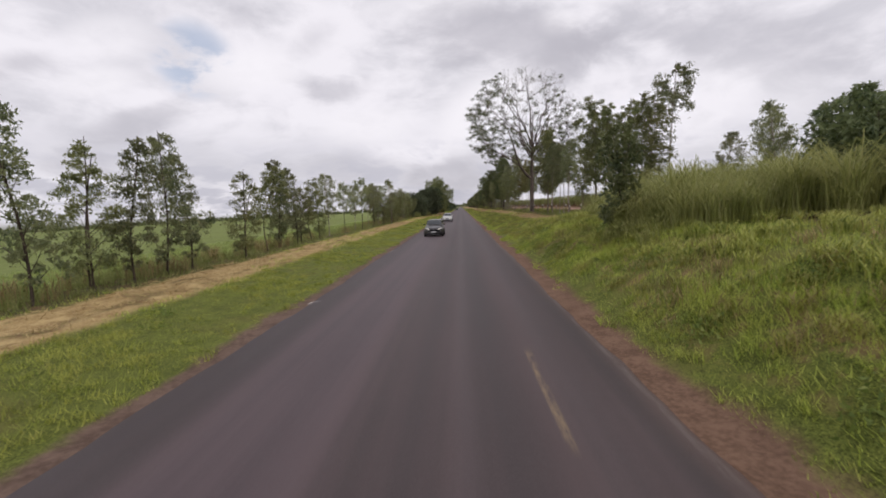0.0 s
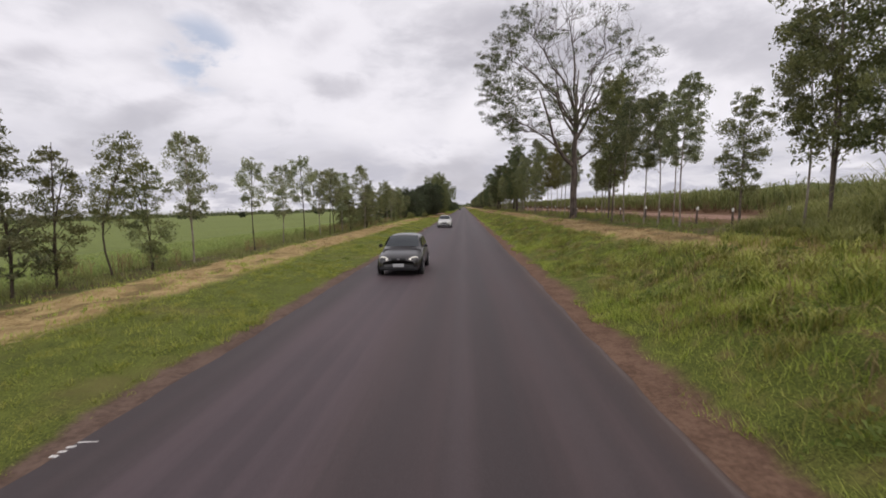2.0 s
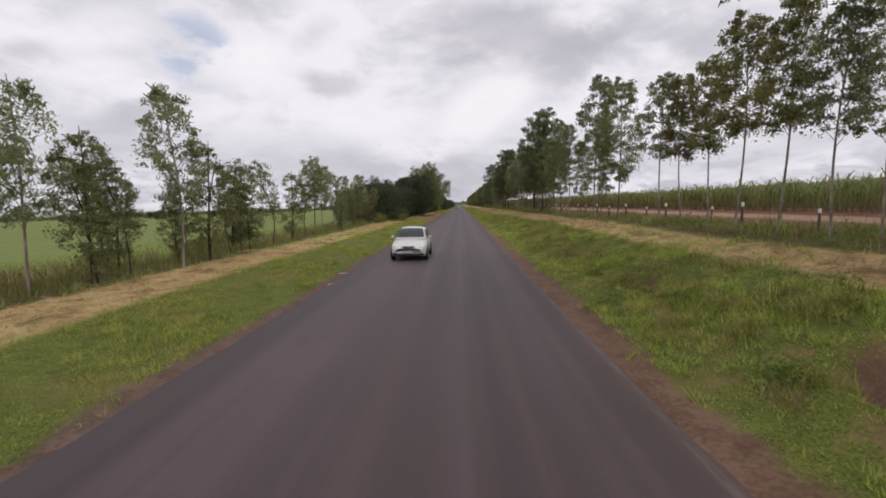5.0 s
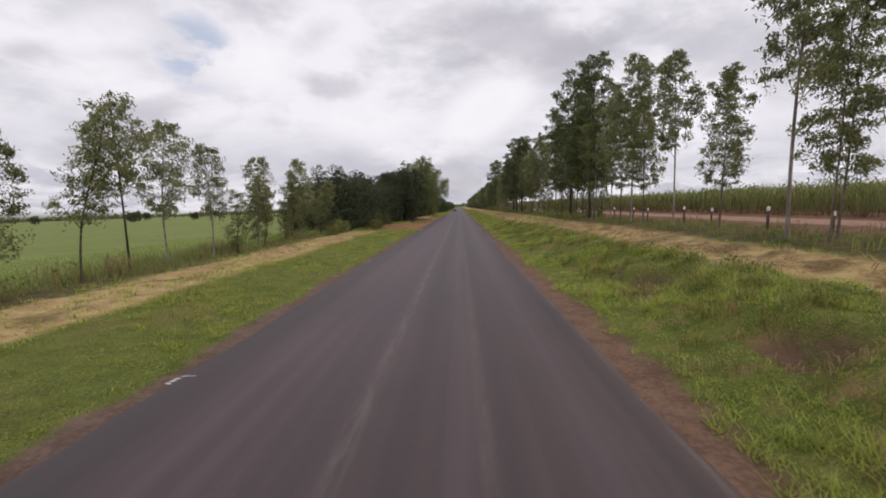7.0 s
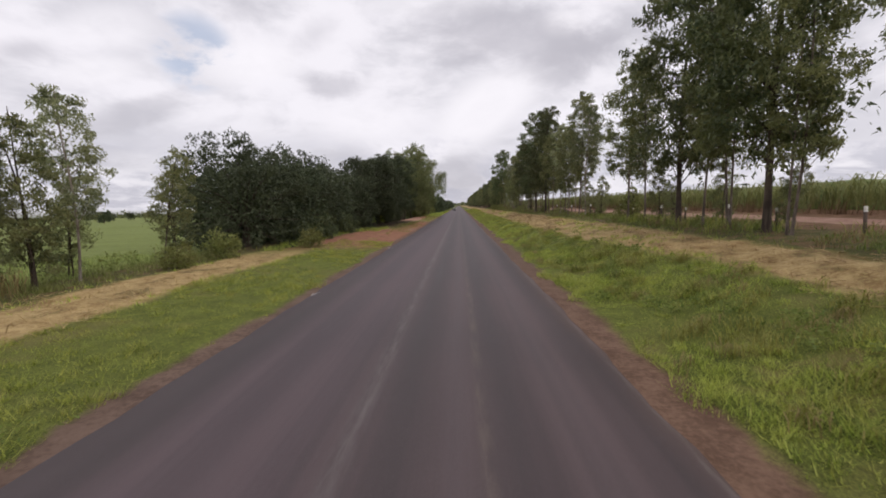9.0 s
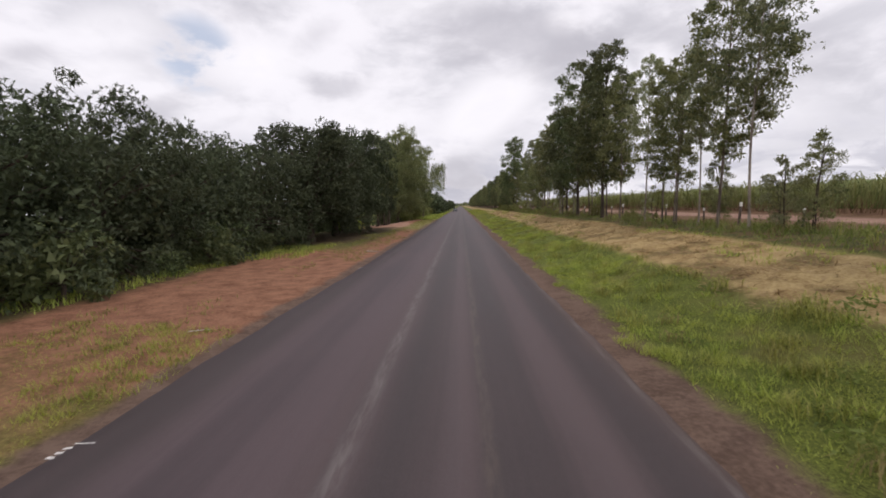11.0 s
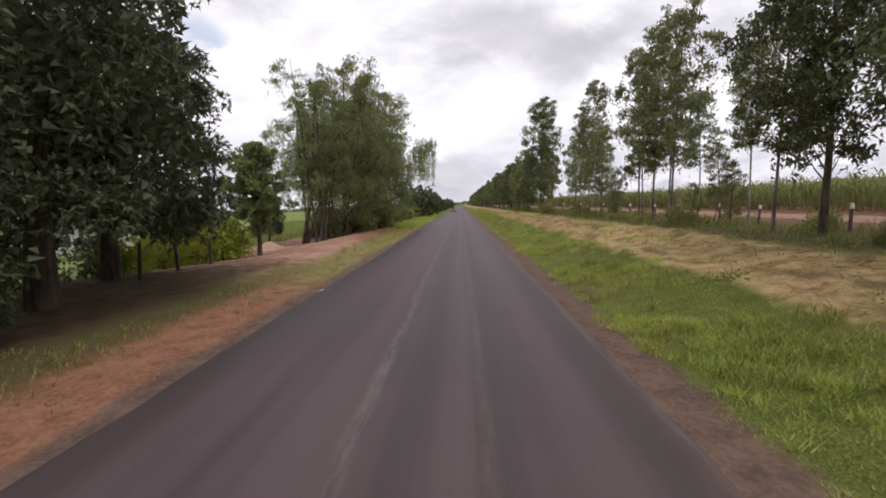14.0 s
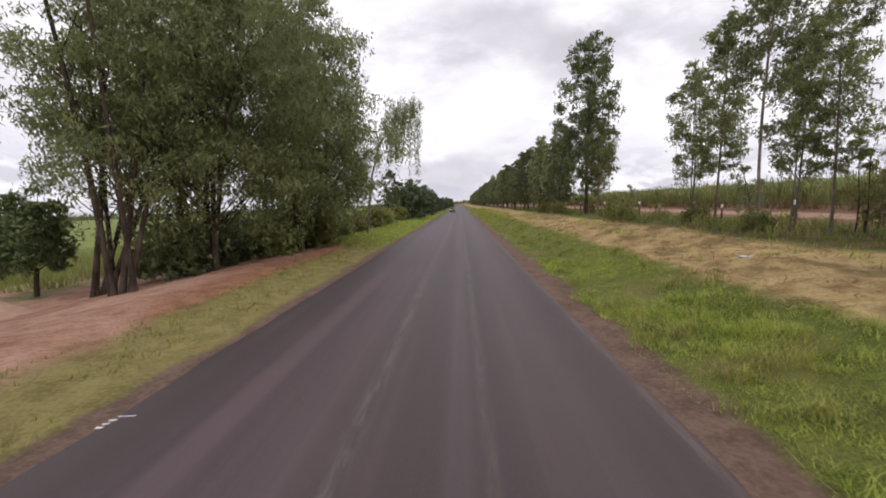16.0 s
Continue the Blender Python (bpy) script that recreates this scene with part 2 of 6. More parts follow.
def ground_material():
    m, n = material("ground cover")
    p = n.place()
    x, y, z = n.xyz(p)
    coarse, medium, fine = n.noise(0.35, 4.0, 0.55, p), n.noise(1.8, 5.0, 0.6, p), n.noise(14.0, 6.0, 0.65, p)
    wob = n.math("ADD", n.math("MULTIPLY_ADD", coarse, 1.6, -0.8), n.math("MULTIPLY_ADD", medium, 0.9, -0.45))
    xx = n.math("ADD", x, n.math("MULTIPLY", wob, 0.55))
    yy = n.math("ADD", y, n.math("MULTIPLY", wob, 5.0))
    mot = n.math("ADD", n.math("MULTIPLY", medium, 0.5), n.math("MULTIPLY", fine, 0.5))
    red = n.mix(n.step(mot, 0.36, 0.62), (0.160, 0.075, 0.045), (0.335, 0.170, 0.106))
    soil = n.mix(n.step(mot, 0.36, 0.62), (0.125, 0.069, 0.043), (0.230, 0.132, 0.083))
    tiny = n.noise(42.0, 5.0, 0.75, p)
    turf = n.mix(n.step(n.math("ADD", n.math("MULTIPLY", tiny, 0.7), n.math("MULTIPLY", mot, 0.3)), 0.40, 0.60), (0.040, 0.052, 0.012), (0.185, 0.212, 0.044))
    turf = n.mix(n.step(coarse, 0.52, 0.70, 0.0, 0.6), turf, (0.17, 0.14, 0.055))
    straw = n.mix(n.step(mot, 0.36, 0.60), (0.25, 0.16, 0.068), (0.49, 0.365, 0.175))
    straw = n.mix(n.step(n.noise(0.9, 4.0, 0.6, n.scaled(p, 1.0, 0.55, 1.0)), 0.50, 0.64, 0.0, 0.8), straw, n.mix(n.step(fine, 0.45, 0.55), (0.15, 0.085, 0.050), (0.16, 0.145, 0.045)))
    rough = n.mix(n.step(mot, 0.38, 0.62), (0.060, 0.062, 0.022), (0.12, 0.112, 0.040))
    rough = n.mix(n.step(medium, 0.46, 0.60, 0.0, 0.8), rough, (0.150, 0.092, 0.052))
    row = n.noise(0.5, 3.0, 0.5, n.scaled(p, 0.25, 2.2, 1.0))
    crop = n.mix(n.step(n.math("ADD", n.math("MULTIPLY", row, 0.5), n.math("MULTIPLY", medium, 0.5)), 0.36, 0.64), (0.132, 0.165, 0.046), (0.188, 0.225, 0.066))
    # right-hand side, outwards from the road
    c = turf
    nearer = n.math("ADD", xx, n.step(yy, 112, 128, 0.0, 1.0))
    c = n.mix(n.math("MULTIPLY", n.math("MULTIPLY", n.step(nearer, 6.8, 7.4), n.step(xx, 9.1, 9.8, 1.0, 0.0)), n.step(yy, 26, 32)), c, straw)
    cut = n.math("MULTIPLY", n.band(xx, 3.7, 5.6, 0.5), n.step(yy, 96, 112, 1.0, 0.0))
    c = n.mix(n.math("MULTIPLY", cut, n.step(medium, 0.50, 0.62, 0.0, 0.6)), c, soil)
    c = n.mix(n.step(xx, 9.4, 10.0), c, rough)
    c = n.mix(n.math("MULTIPLY", n.step(xx, 12.4, 13.6), 0.8), c, soil)
    track = n.mix(n.step(mot, 0.36, 0.62), (0.260, 0.150, 0.112), (0.410, 0.270, 0.212))
    c = n.mix(n.band(xx, 14.7, 16.4, 0.3), c, track)
    c = n.mix(n.step(xx, 17.0, 17.8), c, soil)
    # left-hand side
    early = n.step(yy, 120, 127, 1.0, 0.0)
    yard = n.band(yy, 126, 206, 4.0)
    yard_wide = n.band(yy, 168, 204, 4.0)
    c = n.mix(n.math("MULTIPLY", n.band(xx, -11.4, -8.4, 0.35), early), c, straw)
    c = n.mix(n.step(xx, -12.0, -11.2, 1.0, 0.0), c, rough)
    c = n.mix(n.math("MULTIPLY", n.step(xx, -15.5, -14.0, 1.0, 0.0), 1.0), c, crop)
    grown = n.math("MULTIPLY", n.band(yy, 147, 172, 3.0), n.step(xx, -7.0, -6.2, 0.9, 0.0))
    bare_yard = n.math("MULTIPLY", n.band(n.math("ADD", xx, n.step(yy, 164, 174, 0.0, 1.4)), -10.4, -5.4, 0.5), yard)
    c = n.mix(n.math("MULTIPLY", bare_yard, n.math("SUBTRACT", 1.0, grown)), c, red)
    c = n.mix(n.math("MULTIPLY", n.band(xx, -16.5, -7.0, 0.6), n.math("MULTIPLY", yard_wide, n.step(yy, 178, 184))), c, red)
    pale = n.mix(n.step(mot, 0.36, 0.62), (0.270, 0.150, 0.108), (0.450, 0.285, 0.215))
    c = n.mix(n.math("MULTIPLY", n.math("MULTIPLY", n.band(n.math("MULTIPLY", xx, n.step(yy, 184, 188, 1.0, 0.74)), -16.0, -6.2, 0.6), n.band(yy, 171, 204, 4.0)), n.step(coarse, 0.38, 0.60, 0.35, 0.95)), c, pale)
    c = n.mix(n.math("MULTIPLY", n.band(xx, -6.6, -4.4, 0.6), n.band(yy, 166, 206, 5.0)), c, n.mix(n.step(mot, 0.38, 0.60), (0.14, 0.118, 0.042), (0.25, 0.215, 0.085)))
    # leaf litter under the grove, with the trees' shade mixed into its colour
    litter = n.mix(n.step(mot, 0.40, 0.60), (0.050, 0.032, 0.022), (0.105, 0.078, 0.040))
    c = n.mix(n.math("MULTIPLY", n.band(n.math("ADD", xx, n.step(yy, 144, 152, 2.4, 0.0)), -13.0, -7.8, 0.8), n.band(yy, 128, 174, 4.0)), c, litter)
    # the big mango tree's shade painted on towards the road in the litter colour
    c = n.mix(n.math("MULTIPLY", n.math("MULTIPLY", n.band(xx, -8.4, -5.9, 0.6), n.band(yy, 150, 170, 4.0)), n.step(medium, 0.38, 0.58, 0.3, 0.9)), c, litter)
    near = n.math("MULTIPLY", n.band(xx, -6.2, -4.0, 0.3), n.band(yy, 126, 168, 3.0))
    c = n.mix(near, c, red)
    # bare shoulders along the asphalt
    dull = n.mix(n.step(mot, 0.36, 0.62), (0.095, 0.062, 0.048), (0.180, 0.122, 0.094))
    c = n.mix(n.step(n.math("ADD", xx, n.step(yy, 100, 124, 0.2, 0.1)), 3.15, 3.5, 1.0, 0.0), c, n.mix(n.step(xx, -4.75, -4.5), c, n.mix(n.math("MAXIMUM", n.step(yy, 100, 124, 0.45, 0.9), n.step(x, -1, 0, 1.0, 0.0)), soil, dull)))
    # soil bared in the hollows, its colour darkened for the shade inside them
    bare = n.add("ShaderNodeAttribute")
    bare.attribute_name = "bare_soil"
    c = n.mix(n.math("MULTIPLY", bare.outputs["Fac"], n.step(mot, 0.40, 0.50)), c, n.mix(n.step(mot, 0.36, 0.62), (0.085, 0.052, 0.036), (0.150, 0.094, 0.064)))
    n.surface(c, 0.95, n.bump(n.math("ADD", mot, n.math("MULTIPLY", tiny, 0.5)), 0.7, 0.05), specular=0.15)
    return m


def asphalt_material():
    m, n = material("worn asphalt")
    p = n.place()
    x, y, z = n.xyz(p)
    long = n.noise(1.0, 3.0, 0.5, n.scaled(p, 1.5, 0.012, 1.0))
    long2 = n.noise(1.0, 4.0, 0.6, n.scaled(p, 5.0, 0.05, 1.0))
    patch, grain = n.noise(0.22, 4.0, 0.5, p), n.noise(90.0, 3.0, 0.7, p)
    f = n.math("ADD", n.math("MULTIPLY", long, 0.5), n.math("ADD", n.math("MULTIPLY", long2, 0.25), n.math("MULTIPLY", patch, 0.25)))
    c = n.mix(n.step(f, 0.38, 0.62), (0.046, 0.0315, 0.033), (0.086, 0.058, 0.060))
    # polished wheel tracks
    xw = n.math("ADD", x, n.math("MULTIPLY_ADD", n.noise(1.0, 3.0, 0.5, n.scaled(p, 0.02, 0.10, 1.0)), 0.5, -0.25))
    tracks = n.math("ADD", n.math("ADD", n.band(xw, -0.85, -0.40, 0.22), n.band(xw, 0.25, 0.70, 0.22)), n.math("ADD", n.band(xw, 1.95, 2.50, 0.2), n.band(xw, -3.9, -3.3, 0.3)))
    c = n.mix(n.step(y, 42, 76, 0.24, 0.0), c, (0.026, 0.015, 0.013))
    c = n.mix(n.math("MULTIPLY", tracks, 0.5), c, (0.034, 0.025, 0.026))
    c = n.mix(n.math("MULTIPLY", n.math("ADD", n.band(xw, -0.18, 0.08, 0.14), n.band(xw, 1.2, 1.5, 0.3)), 0.25), c, (0.112, 0.084, 0.090))
    c = n.mix(n.band(xw, -3.3, -1.5, 0.35), c, n.mix(n.step(f, 0.38, 0.62), (0.053, 0.036, 0.041), (0.091, 0.062, 0.068)))
    c = n.mix(n.step(grain, 0.45, 0.75, 0.0, 0.35), c, (0.13, 0.115, 0.115))
    # red dust carried in from the shoulders
    dust = n.math("ADD", n.step(n.math("ADD", x, n.math("MULTIPLY", patch, 0.8)), 2.45, 3.0), n.step(n.math("ADD", x, n.math("MULTIPLY", patch, 0.8)), -4.2, -3.7, 1.0, 0.0))
    c = n.mix(n.math("MULTIPLY", dust, 0.38), c, (0.145, 0.088, 0.068))
    # what is left of the painted lines
    wear = n.step(n.noise(3.0, 6.0, 0.7, n.scaled(p, 2.5, 0.35, 1.0)), 0.34, 0.70)
    seen = n.math("MULTIPLY", n.math("MULTIPLY", n.step(y, 60, 78), n.step(y, 108, 124, 0.6, 1.0)), n.step(y, 150, 200, 1.0, 0.5))
    centre = n.math("MULTIPLY", n.band(x, -1.28, -1.10, 0.10), n.math("MULTIPLY", wear, seen))
    c = n.mix(n.math("MULTIPLY", centre, 0.62), c, (0.20, 0.18, 0.175))
    inner = n.math("MULTIPLY", n.band(x, 0.2, 0.34, 0.05), n.math("MULTIPLY", wear, n.step(y, 60, 90)))
    c = n.mix(n.math("MULTIPLY", inner, 0.22), c, (0.24, 0.19, 0.14))
    edge = n.math("MULTIPLY", n.band(x, 2.32, 2.42, 0.03), wear)
    c = n.mix(n.math("MULTIPLY", edge, 0.2), c, (0.30, 0.28, 0.27))
    dash = n.math("MULTIPLY", n.band(x, 1.03, 1.13, 0.03), n.math("MULTIPLY", n.band(y, 4.4, 7.4, 0.3), wear))
    c = n.mix(n.math("MULTIPLY", dash, 0.6), c, (0.36, 0.26, 0.13))
    c = n.mix(n.math("MULTIPLY", n.band(xw, -4.4, -3.95, 0.15), 0.45), c, (0.030, 0.024, 0.027))
    n.surface(c, n.math("MULTIPLY_ADD", f, 0.3, 0.48), n.bump(grain, 0.35, 0.006), specular=0.4)
    return m


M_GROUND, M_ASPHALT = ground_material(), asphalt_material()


# ---- mesh helpers ----
def pieces(name, corners, mat, parent=None, label=""):
    """One mesh of loose flat pieces; corners is (n, 3 or 4, 3)."""
    count, k = corners.shape[:2]
    me = bpy.data.meshes.new(name)
    me.vertices.add(count * k)
    me.vertices.foreach_set("co", np.ascontiguousarray(corners, dtype=np.float32).ravel())
    me.loops.add(count * k)
    me.loops.foreach_set("vertex_index", np.arange(count * k, dtype=np.int32))
    me.polygons.add(count)
    me.polygons.foreach_set("loop_start", np.arange(0, count * k, k, dtype=np.int32))
    me.update(calc_edges=True)
    me.materials.append(mat)
    ob = new(name, me)
    ob.parent = parent
    return tagged(ob, label)


def shape(name, verts, faces, mat, parent=None, label="", smooth=True):
    me = bpy.data.meshes.new(name)
    me.from_pydata([tuple(v) for v in verts], [], faces)
    me.update()
    me.materials.append(mat)
    if smooth:
        me.polygons.foreach_set("use_smooth", [True] * len(me.polygons))
    ob = new(name, me)
    ob.parent = parent
    return tagged(ob, label)


def part(name, bm, mat, parent=None, label="", smooth=False):
    me = bpy.data.meshes.new(name)
    bmesh.ops.recalc_face_normals(bm, faces=bm.faces)
    bm.to_mesh(me)
    bm.free()
    me.materials.append(mat)
    if smooth:
        me.polygons.foreach_set("use_smooth", [True] * len(me.polygons))
    ob = new(name, me)
    ob.parent = parent
    return tagged(ob, label)


def box(bm, lo, hi, bevel=0.0):
    m = Matrix.LocRotScale([(a + b) / 2 for a, b in zip(lo, hi)], None, [b - a for a, b in zip(lo, hi)])
    made = bmesh.ops.create_cube(bm, size=1.0, matrix=m)["verts"]
    if bevel:
        edges = list({e for v in made for e in v.link_edges})
        bmesh.ops.bevel(bm, geom=edges, offset=bevel, segments=2, affect="EDGES")
    return bm


def thing(name, label, category, group="", at=(0, 0, 0)):
    ob = new(name)
    ob.empty_display_size = 0.3
    ob.location = at
    return tagged(ob, label, category, group)


def unit(v):
    return v / np.maximum(np.linalg.norm(v, axis=-1, keepdims=True), 1e-9)


def leaves(r, centres, length, width, droop, spread=1.0):
    """Pointed leaves round the given centres: corners (n, 3, 3)."""
    k = len(centres)
    d = r.normal(size=(k, 3)) * spread
    d[:, 2] -= droop
    d = unit(d)
    w = unit(np.cross(d, r.normal(size=(k, 3))))
    ln = (length * r.uniform(0.65, 1.3, k))[:, None]
    wd = (width * r.uniform(0.7, 1.3, k))[:, None]
    end = centres - d * ln * 0.42
    return np.stack([end - w * wd / 2, end + w * wd / 2, centres + d * ln * 0.58], 1)


def whorls(r, roots, out, each, length, width):
    """Whorls of pointed leaves that spread and droop from the ends of twigs: corners (n, 3, 3)."""
    root, way = np.repeat(roots, each, 0), np.repeat(out, each, 0)
    k = len(root)
    d = r.normal(size=(k, 3)) * 0.75 + way * 0.55
    d[:, 2] -= 0.35
    d = unit(d)
    w = unit(np.cross(d, r.normal(size=(k, 3)) * 0.5 + np.array((0, 0, 1.0)))) * (width * r.uniform(0.7, 1.3, k))[:, None] / 2
    ln = (length * r.uniform(0.6, 1.25, k))[:, None]
    start = root + d * ln * 0.15
    tip = start + d * ln
    tip[:, 2] -= 0.18 * ln[:, 0]
    return np.stack([start - w, start + w, tip], 1)


class Tubes:
    """Tapered round limbs gathered into one mesh."""

    def __init__(self):
        self.verts, self.faces = [], []

    def limb(self, points, radii, sides=6):
        base = len(self.verts)
        points = [np.asarray(p, float) for p in points]
        for i, (p, rad) in enumerate(zip(points, radii)):
            d = points[min(i + 1, len(points) - 1)] - points[max(i - 1, 0)]
            d = d / (np.linalg.norm(d) + 1e-9)
            ref = np.array((1.0, 0, 0)) if abs(d[0]) < 0.8 else np.array((0, 1.0, 0))
            a = np.cross(d, ref)
            a /= np.linalg.norm(a)
            b = np.cross(d, a)
            for s in range(sides):
                t = 2 * math.pi * s / sides
                self.verts.append(p + rad * (math.cos(t) * a + math.sin(t) * b))
        for i in range(len(points) - 1):
            for s in range(sides):
                u = (s + 1) % sides
                q = base + i * sides
                self.faces.append((q + s, q + u, q + sides + u, q + sides + s))
        last = base + (len(points) - 1) * sides
        self.faces.append(tuple(last + s for s in range(sides)))


# ---- the lie of the land ----
CUT_X = [-2600, -300, -60, -20, -13, -8, -4.7, -4.1, 2.6, 3.1, 4.5, 6.0, 8.0, 9.3, 10.5, 12.6, 15.0, 18.0, 60, 2600]
CUT_Z = [-70, -8.6, -1.7, -0.35, -0.02, 0.05, -0.02, -0.06, -0.06, -0.04, 0.12, 0.62, 1.0, 1.2, 1.38, 1.47, 1.7, 1.95, 3.2, 40]
FACE_Z = [-70, -8.6, -1.7, -0.35, -0.02, 0.05, -0.02, -0.06, -0.06, -0.04, 0.24, 0.78, 1.02, 1.2, 1.38, 1.47, 1.7, 1.95, 3.2, 40]
BANK_Z = [-70, -8.6, -1.7, -0.35, -0.02, 0.05, -0.02, -0.06, -0.06, -0.02, 0.85, 1.55, 1.75, 1.8, 1.85, 1.9, 1.95, 2.0, 3.2, 40]


def ease(v, lo, hi):
    t = np.clip((np.asarray(v, float) - lo) / (hi - lo), 0, 1)
    return t * t * (3 - 2 * t)


def waves(x, y):
    """Gentle unevenness from a few crossed waves."""
    return (np.sin(x * 1.9 + 0.7 * y) * np.sin(y * 1.3 - 0.4 * x) * 0.5 + np.sin(x * 3.7 - 1.1 * y + 2.0) * np.sin(y * 2.9 + 0.9 * x) * 0.3
            + np.sin(0.31 * y + 0.2 * x) * 0.5)


HOLES = [(38.4, 4.9, 0.50), (45.0, 5.0, 0.50), (53.0, 4.8, 0.34), (60.0, 5.1, 0.50), (67.0, 4.8, 0.55), (75.0, 5.1, 0.40), (83.4, 5.0, 0.60),
         (88.5, 4.6, 0.50), (89.6, 5.4, 0.80), (92.0, 5.1, 0.45), (102.0, 4.9, 0.45)]


def hollows(x, y):
    """Undermined holes in the cut edge of the right verge, 1 at their middle."""
    x, y = np.asarray(x, float), np.asarray(y, float)
    v = np.zeros(np.broadcast(x, y).shape)
    for hy, hx, size in HOLES:
        v = np.maximum(v, np.exp(-(((x - hx) / (size * 0.85)) ** 2 + ((y - hy) / (size * 1.4)) ** 2) ** 2))
    return v


def ground_z(x, y):
    x, y = np.asarray(x, float), np.asarray(y, float)
    bank = 1 - ease(y, 24, 42)
    face = (1 - ease(y, 96, 112)) * (1 - bank)
    z = np.interp(x, CUT_X, CUT_Z) * (1 - bank - face) + np.interp(x, CUT_X, BANK_Z) * bank + np.interp(x, CUT_X, FACE_Z) * face
    z = z - 0.75 * ease(y, 166, 184) * (1 - ease(y, 212, 230)) * ease(-x, 8, 15) * (1 - ease(-x, 60, 200))
    loose = np.maximum(ease(x, 3.2, 4.6) * (1 - ease(x, 13.0, 13.8)), ease(-x, 4.8, 6.0)) * (1 - ease(np.abs(x), 30, 60))
    # the cut edge of the right verge is lumpy and undermined in places
    lumps = ease(x, 3.6, 4.6) * (1 - ease(x, 5.6, 7.0)) * (1 - ease(y, 96, 112))
    pits = ease(waves(x * 0.9 + 3, y * 1.1), 0.25, 0.6) * ease(x, 4.0, 4.6) * (1 - ease(x, 5.2, 5.9)) * (1 - ease(y, 96, 112))
    hay = np.maximum(ease(x, 6.2, 7.4) * (1 - ease(x, 9.2, 10.0)) * ease(y, 26, 34), ease(-x, 8.4, 9.2) * (1 - ease(-x, 10.6, 11.6)) * (1 - ease(y, 116, 124)))
    z = z + 0.13 * hay * ease(waves(x * 1.5 + 2, y * 0.9), 0.05, 0.75)
    return z + waves(x, y) * (0.05 * loose + 0.17 * lumps) + waves(x * 2.6, y * 2.1) * 0.07 * lumps - 0.16 * pits - 0.50 * hollows(x, y)


def build_ground():
    xs = np.concatenate([[-2600, -1500, -900, -500, -300, -180, -110, -70, -50, -36, -28, -22], np.arange(-18, -4.0, 0.7), [-4.0, -2.0, 0.0, 2.0], np.arange(2.6, 9.6, 0.22), np.arange(9.8, 20.01, 0.8), [22, 26, 32, 40, 60, 110, 250, 600, 1400, 2600]])
    ys = np.concatenate([[-900, -300, -120, -60, -30], np.arange(-14, 36, 0.4), np.arange(36, 112, 0.3), np.arange(112, 230, 0.4), np.arange(232, 330, 3.0), [340, 370, 420, 500, 650, 900, 1400, 2200, 3600]])
    gx, gy = np.meshgrid(xs, ys)
    co = np.stack([gx, gy, ground_z(gx, gy)], -1).reshape(-1, 3)
    nx, ny = len(xs), len(ys)
    i = np.arange((nx - 1) * (ny - 1))
    a = (i // (nx - 1)) * nx + i % (nx - 1)
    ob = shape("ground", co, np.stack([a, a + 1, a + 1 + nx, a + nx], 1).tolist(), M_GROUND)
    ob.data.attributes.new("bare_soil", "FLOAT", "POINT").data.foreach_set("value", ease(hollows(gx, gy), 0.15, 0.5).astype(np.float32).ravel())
    return tagged(ob, "reddish earth and green verges falling to open fields", "ground", kind="structure")


def build_road():
    """Asphalt carriageway with a crumbling edge, slightly crowned."""
    ys = np.concatenate([[-900, -200, -60], np.arange(-14, 240, 0.5), [250, 300, 400, 700, 1500, 3600]])
    cols = [-1.0, -0.96, -0.8, -0.45, 0.0, 0.45, 0.8, 0.96, 1.0]
    verts = []
    for y in ys:
        jag = lambda s: 0.025 * math.sin(y * 1.7 + s) + 0.018 * math.sin(y * 4.1 + 2 * s) + 0.04 * math.sin(y * 0.35 + 3 * s)
        left, right = -4.32 + jag(1.0), 2.52 + jag(2.2)
        for c in cols:
            x = (left + right) / 2 + c * (right - left) / 2
            z = 0.02 - 0.03 * c * c - (0.07 if abs(c) == 1.0 else 0.0)
            verts.append((x, y, z))
    w = len(cols)
    faces = [(j * w + k, j * w + k + 1, (j + 1) * w + k + 1, (j + 1) * w + k) for j in range(len(ys) - 1) for k in range(w - 1)]
    return tagged(shape("road", verts, faces, M_ASPHALT), "worn dark asphalt road with faded paint and dusty edges", "road", kind="structure")


build_ground()
build_road()


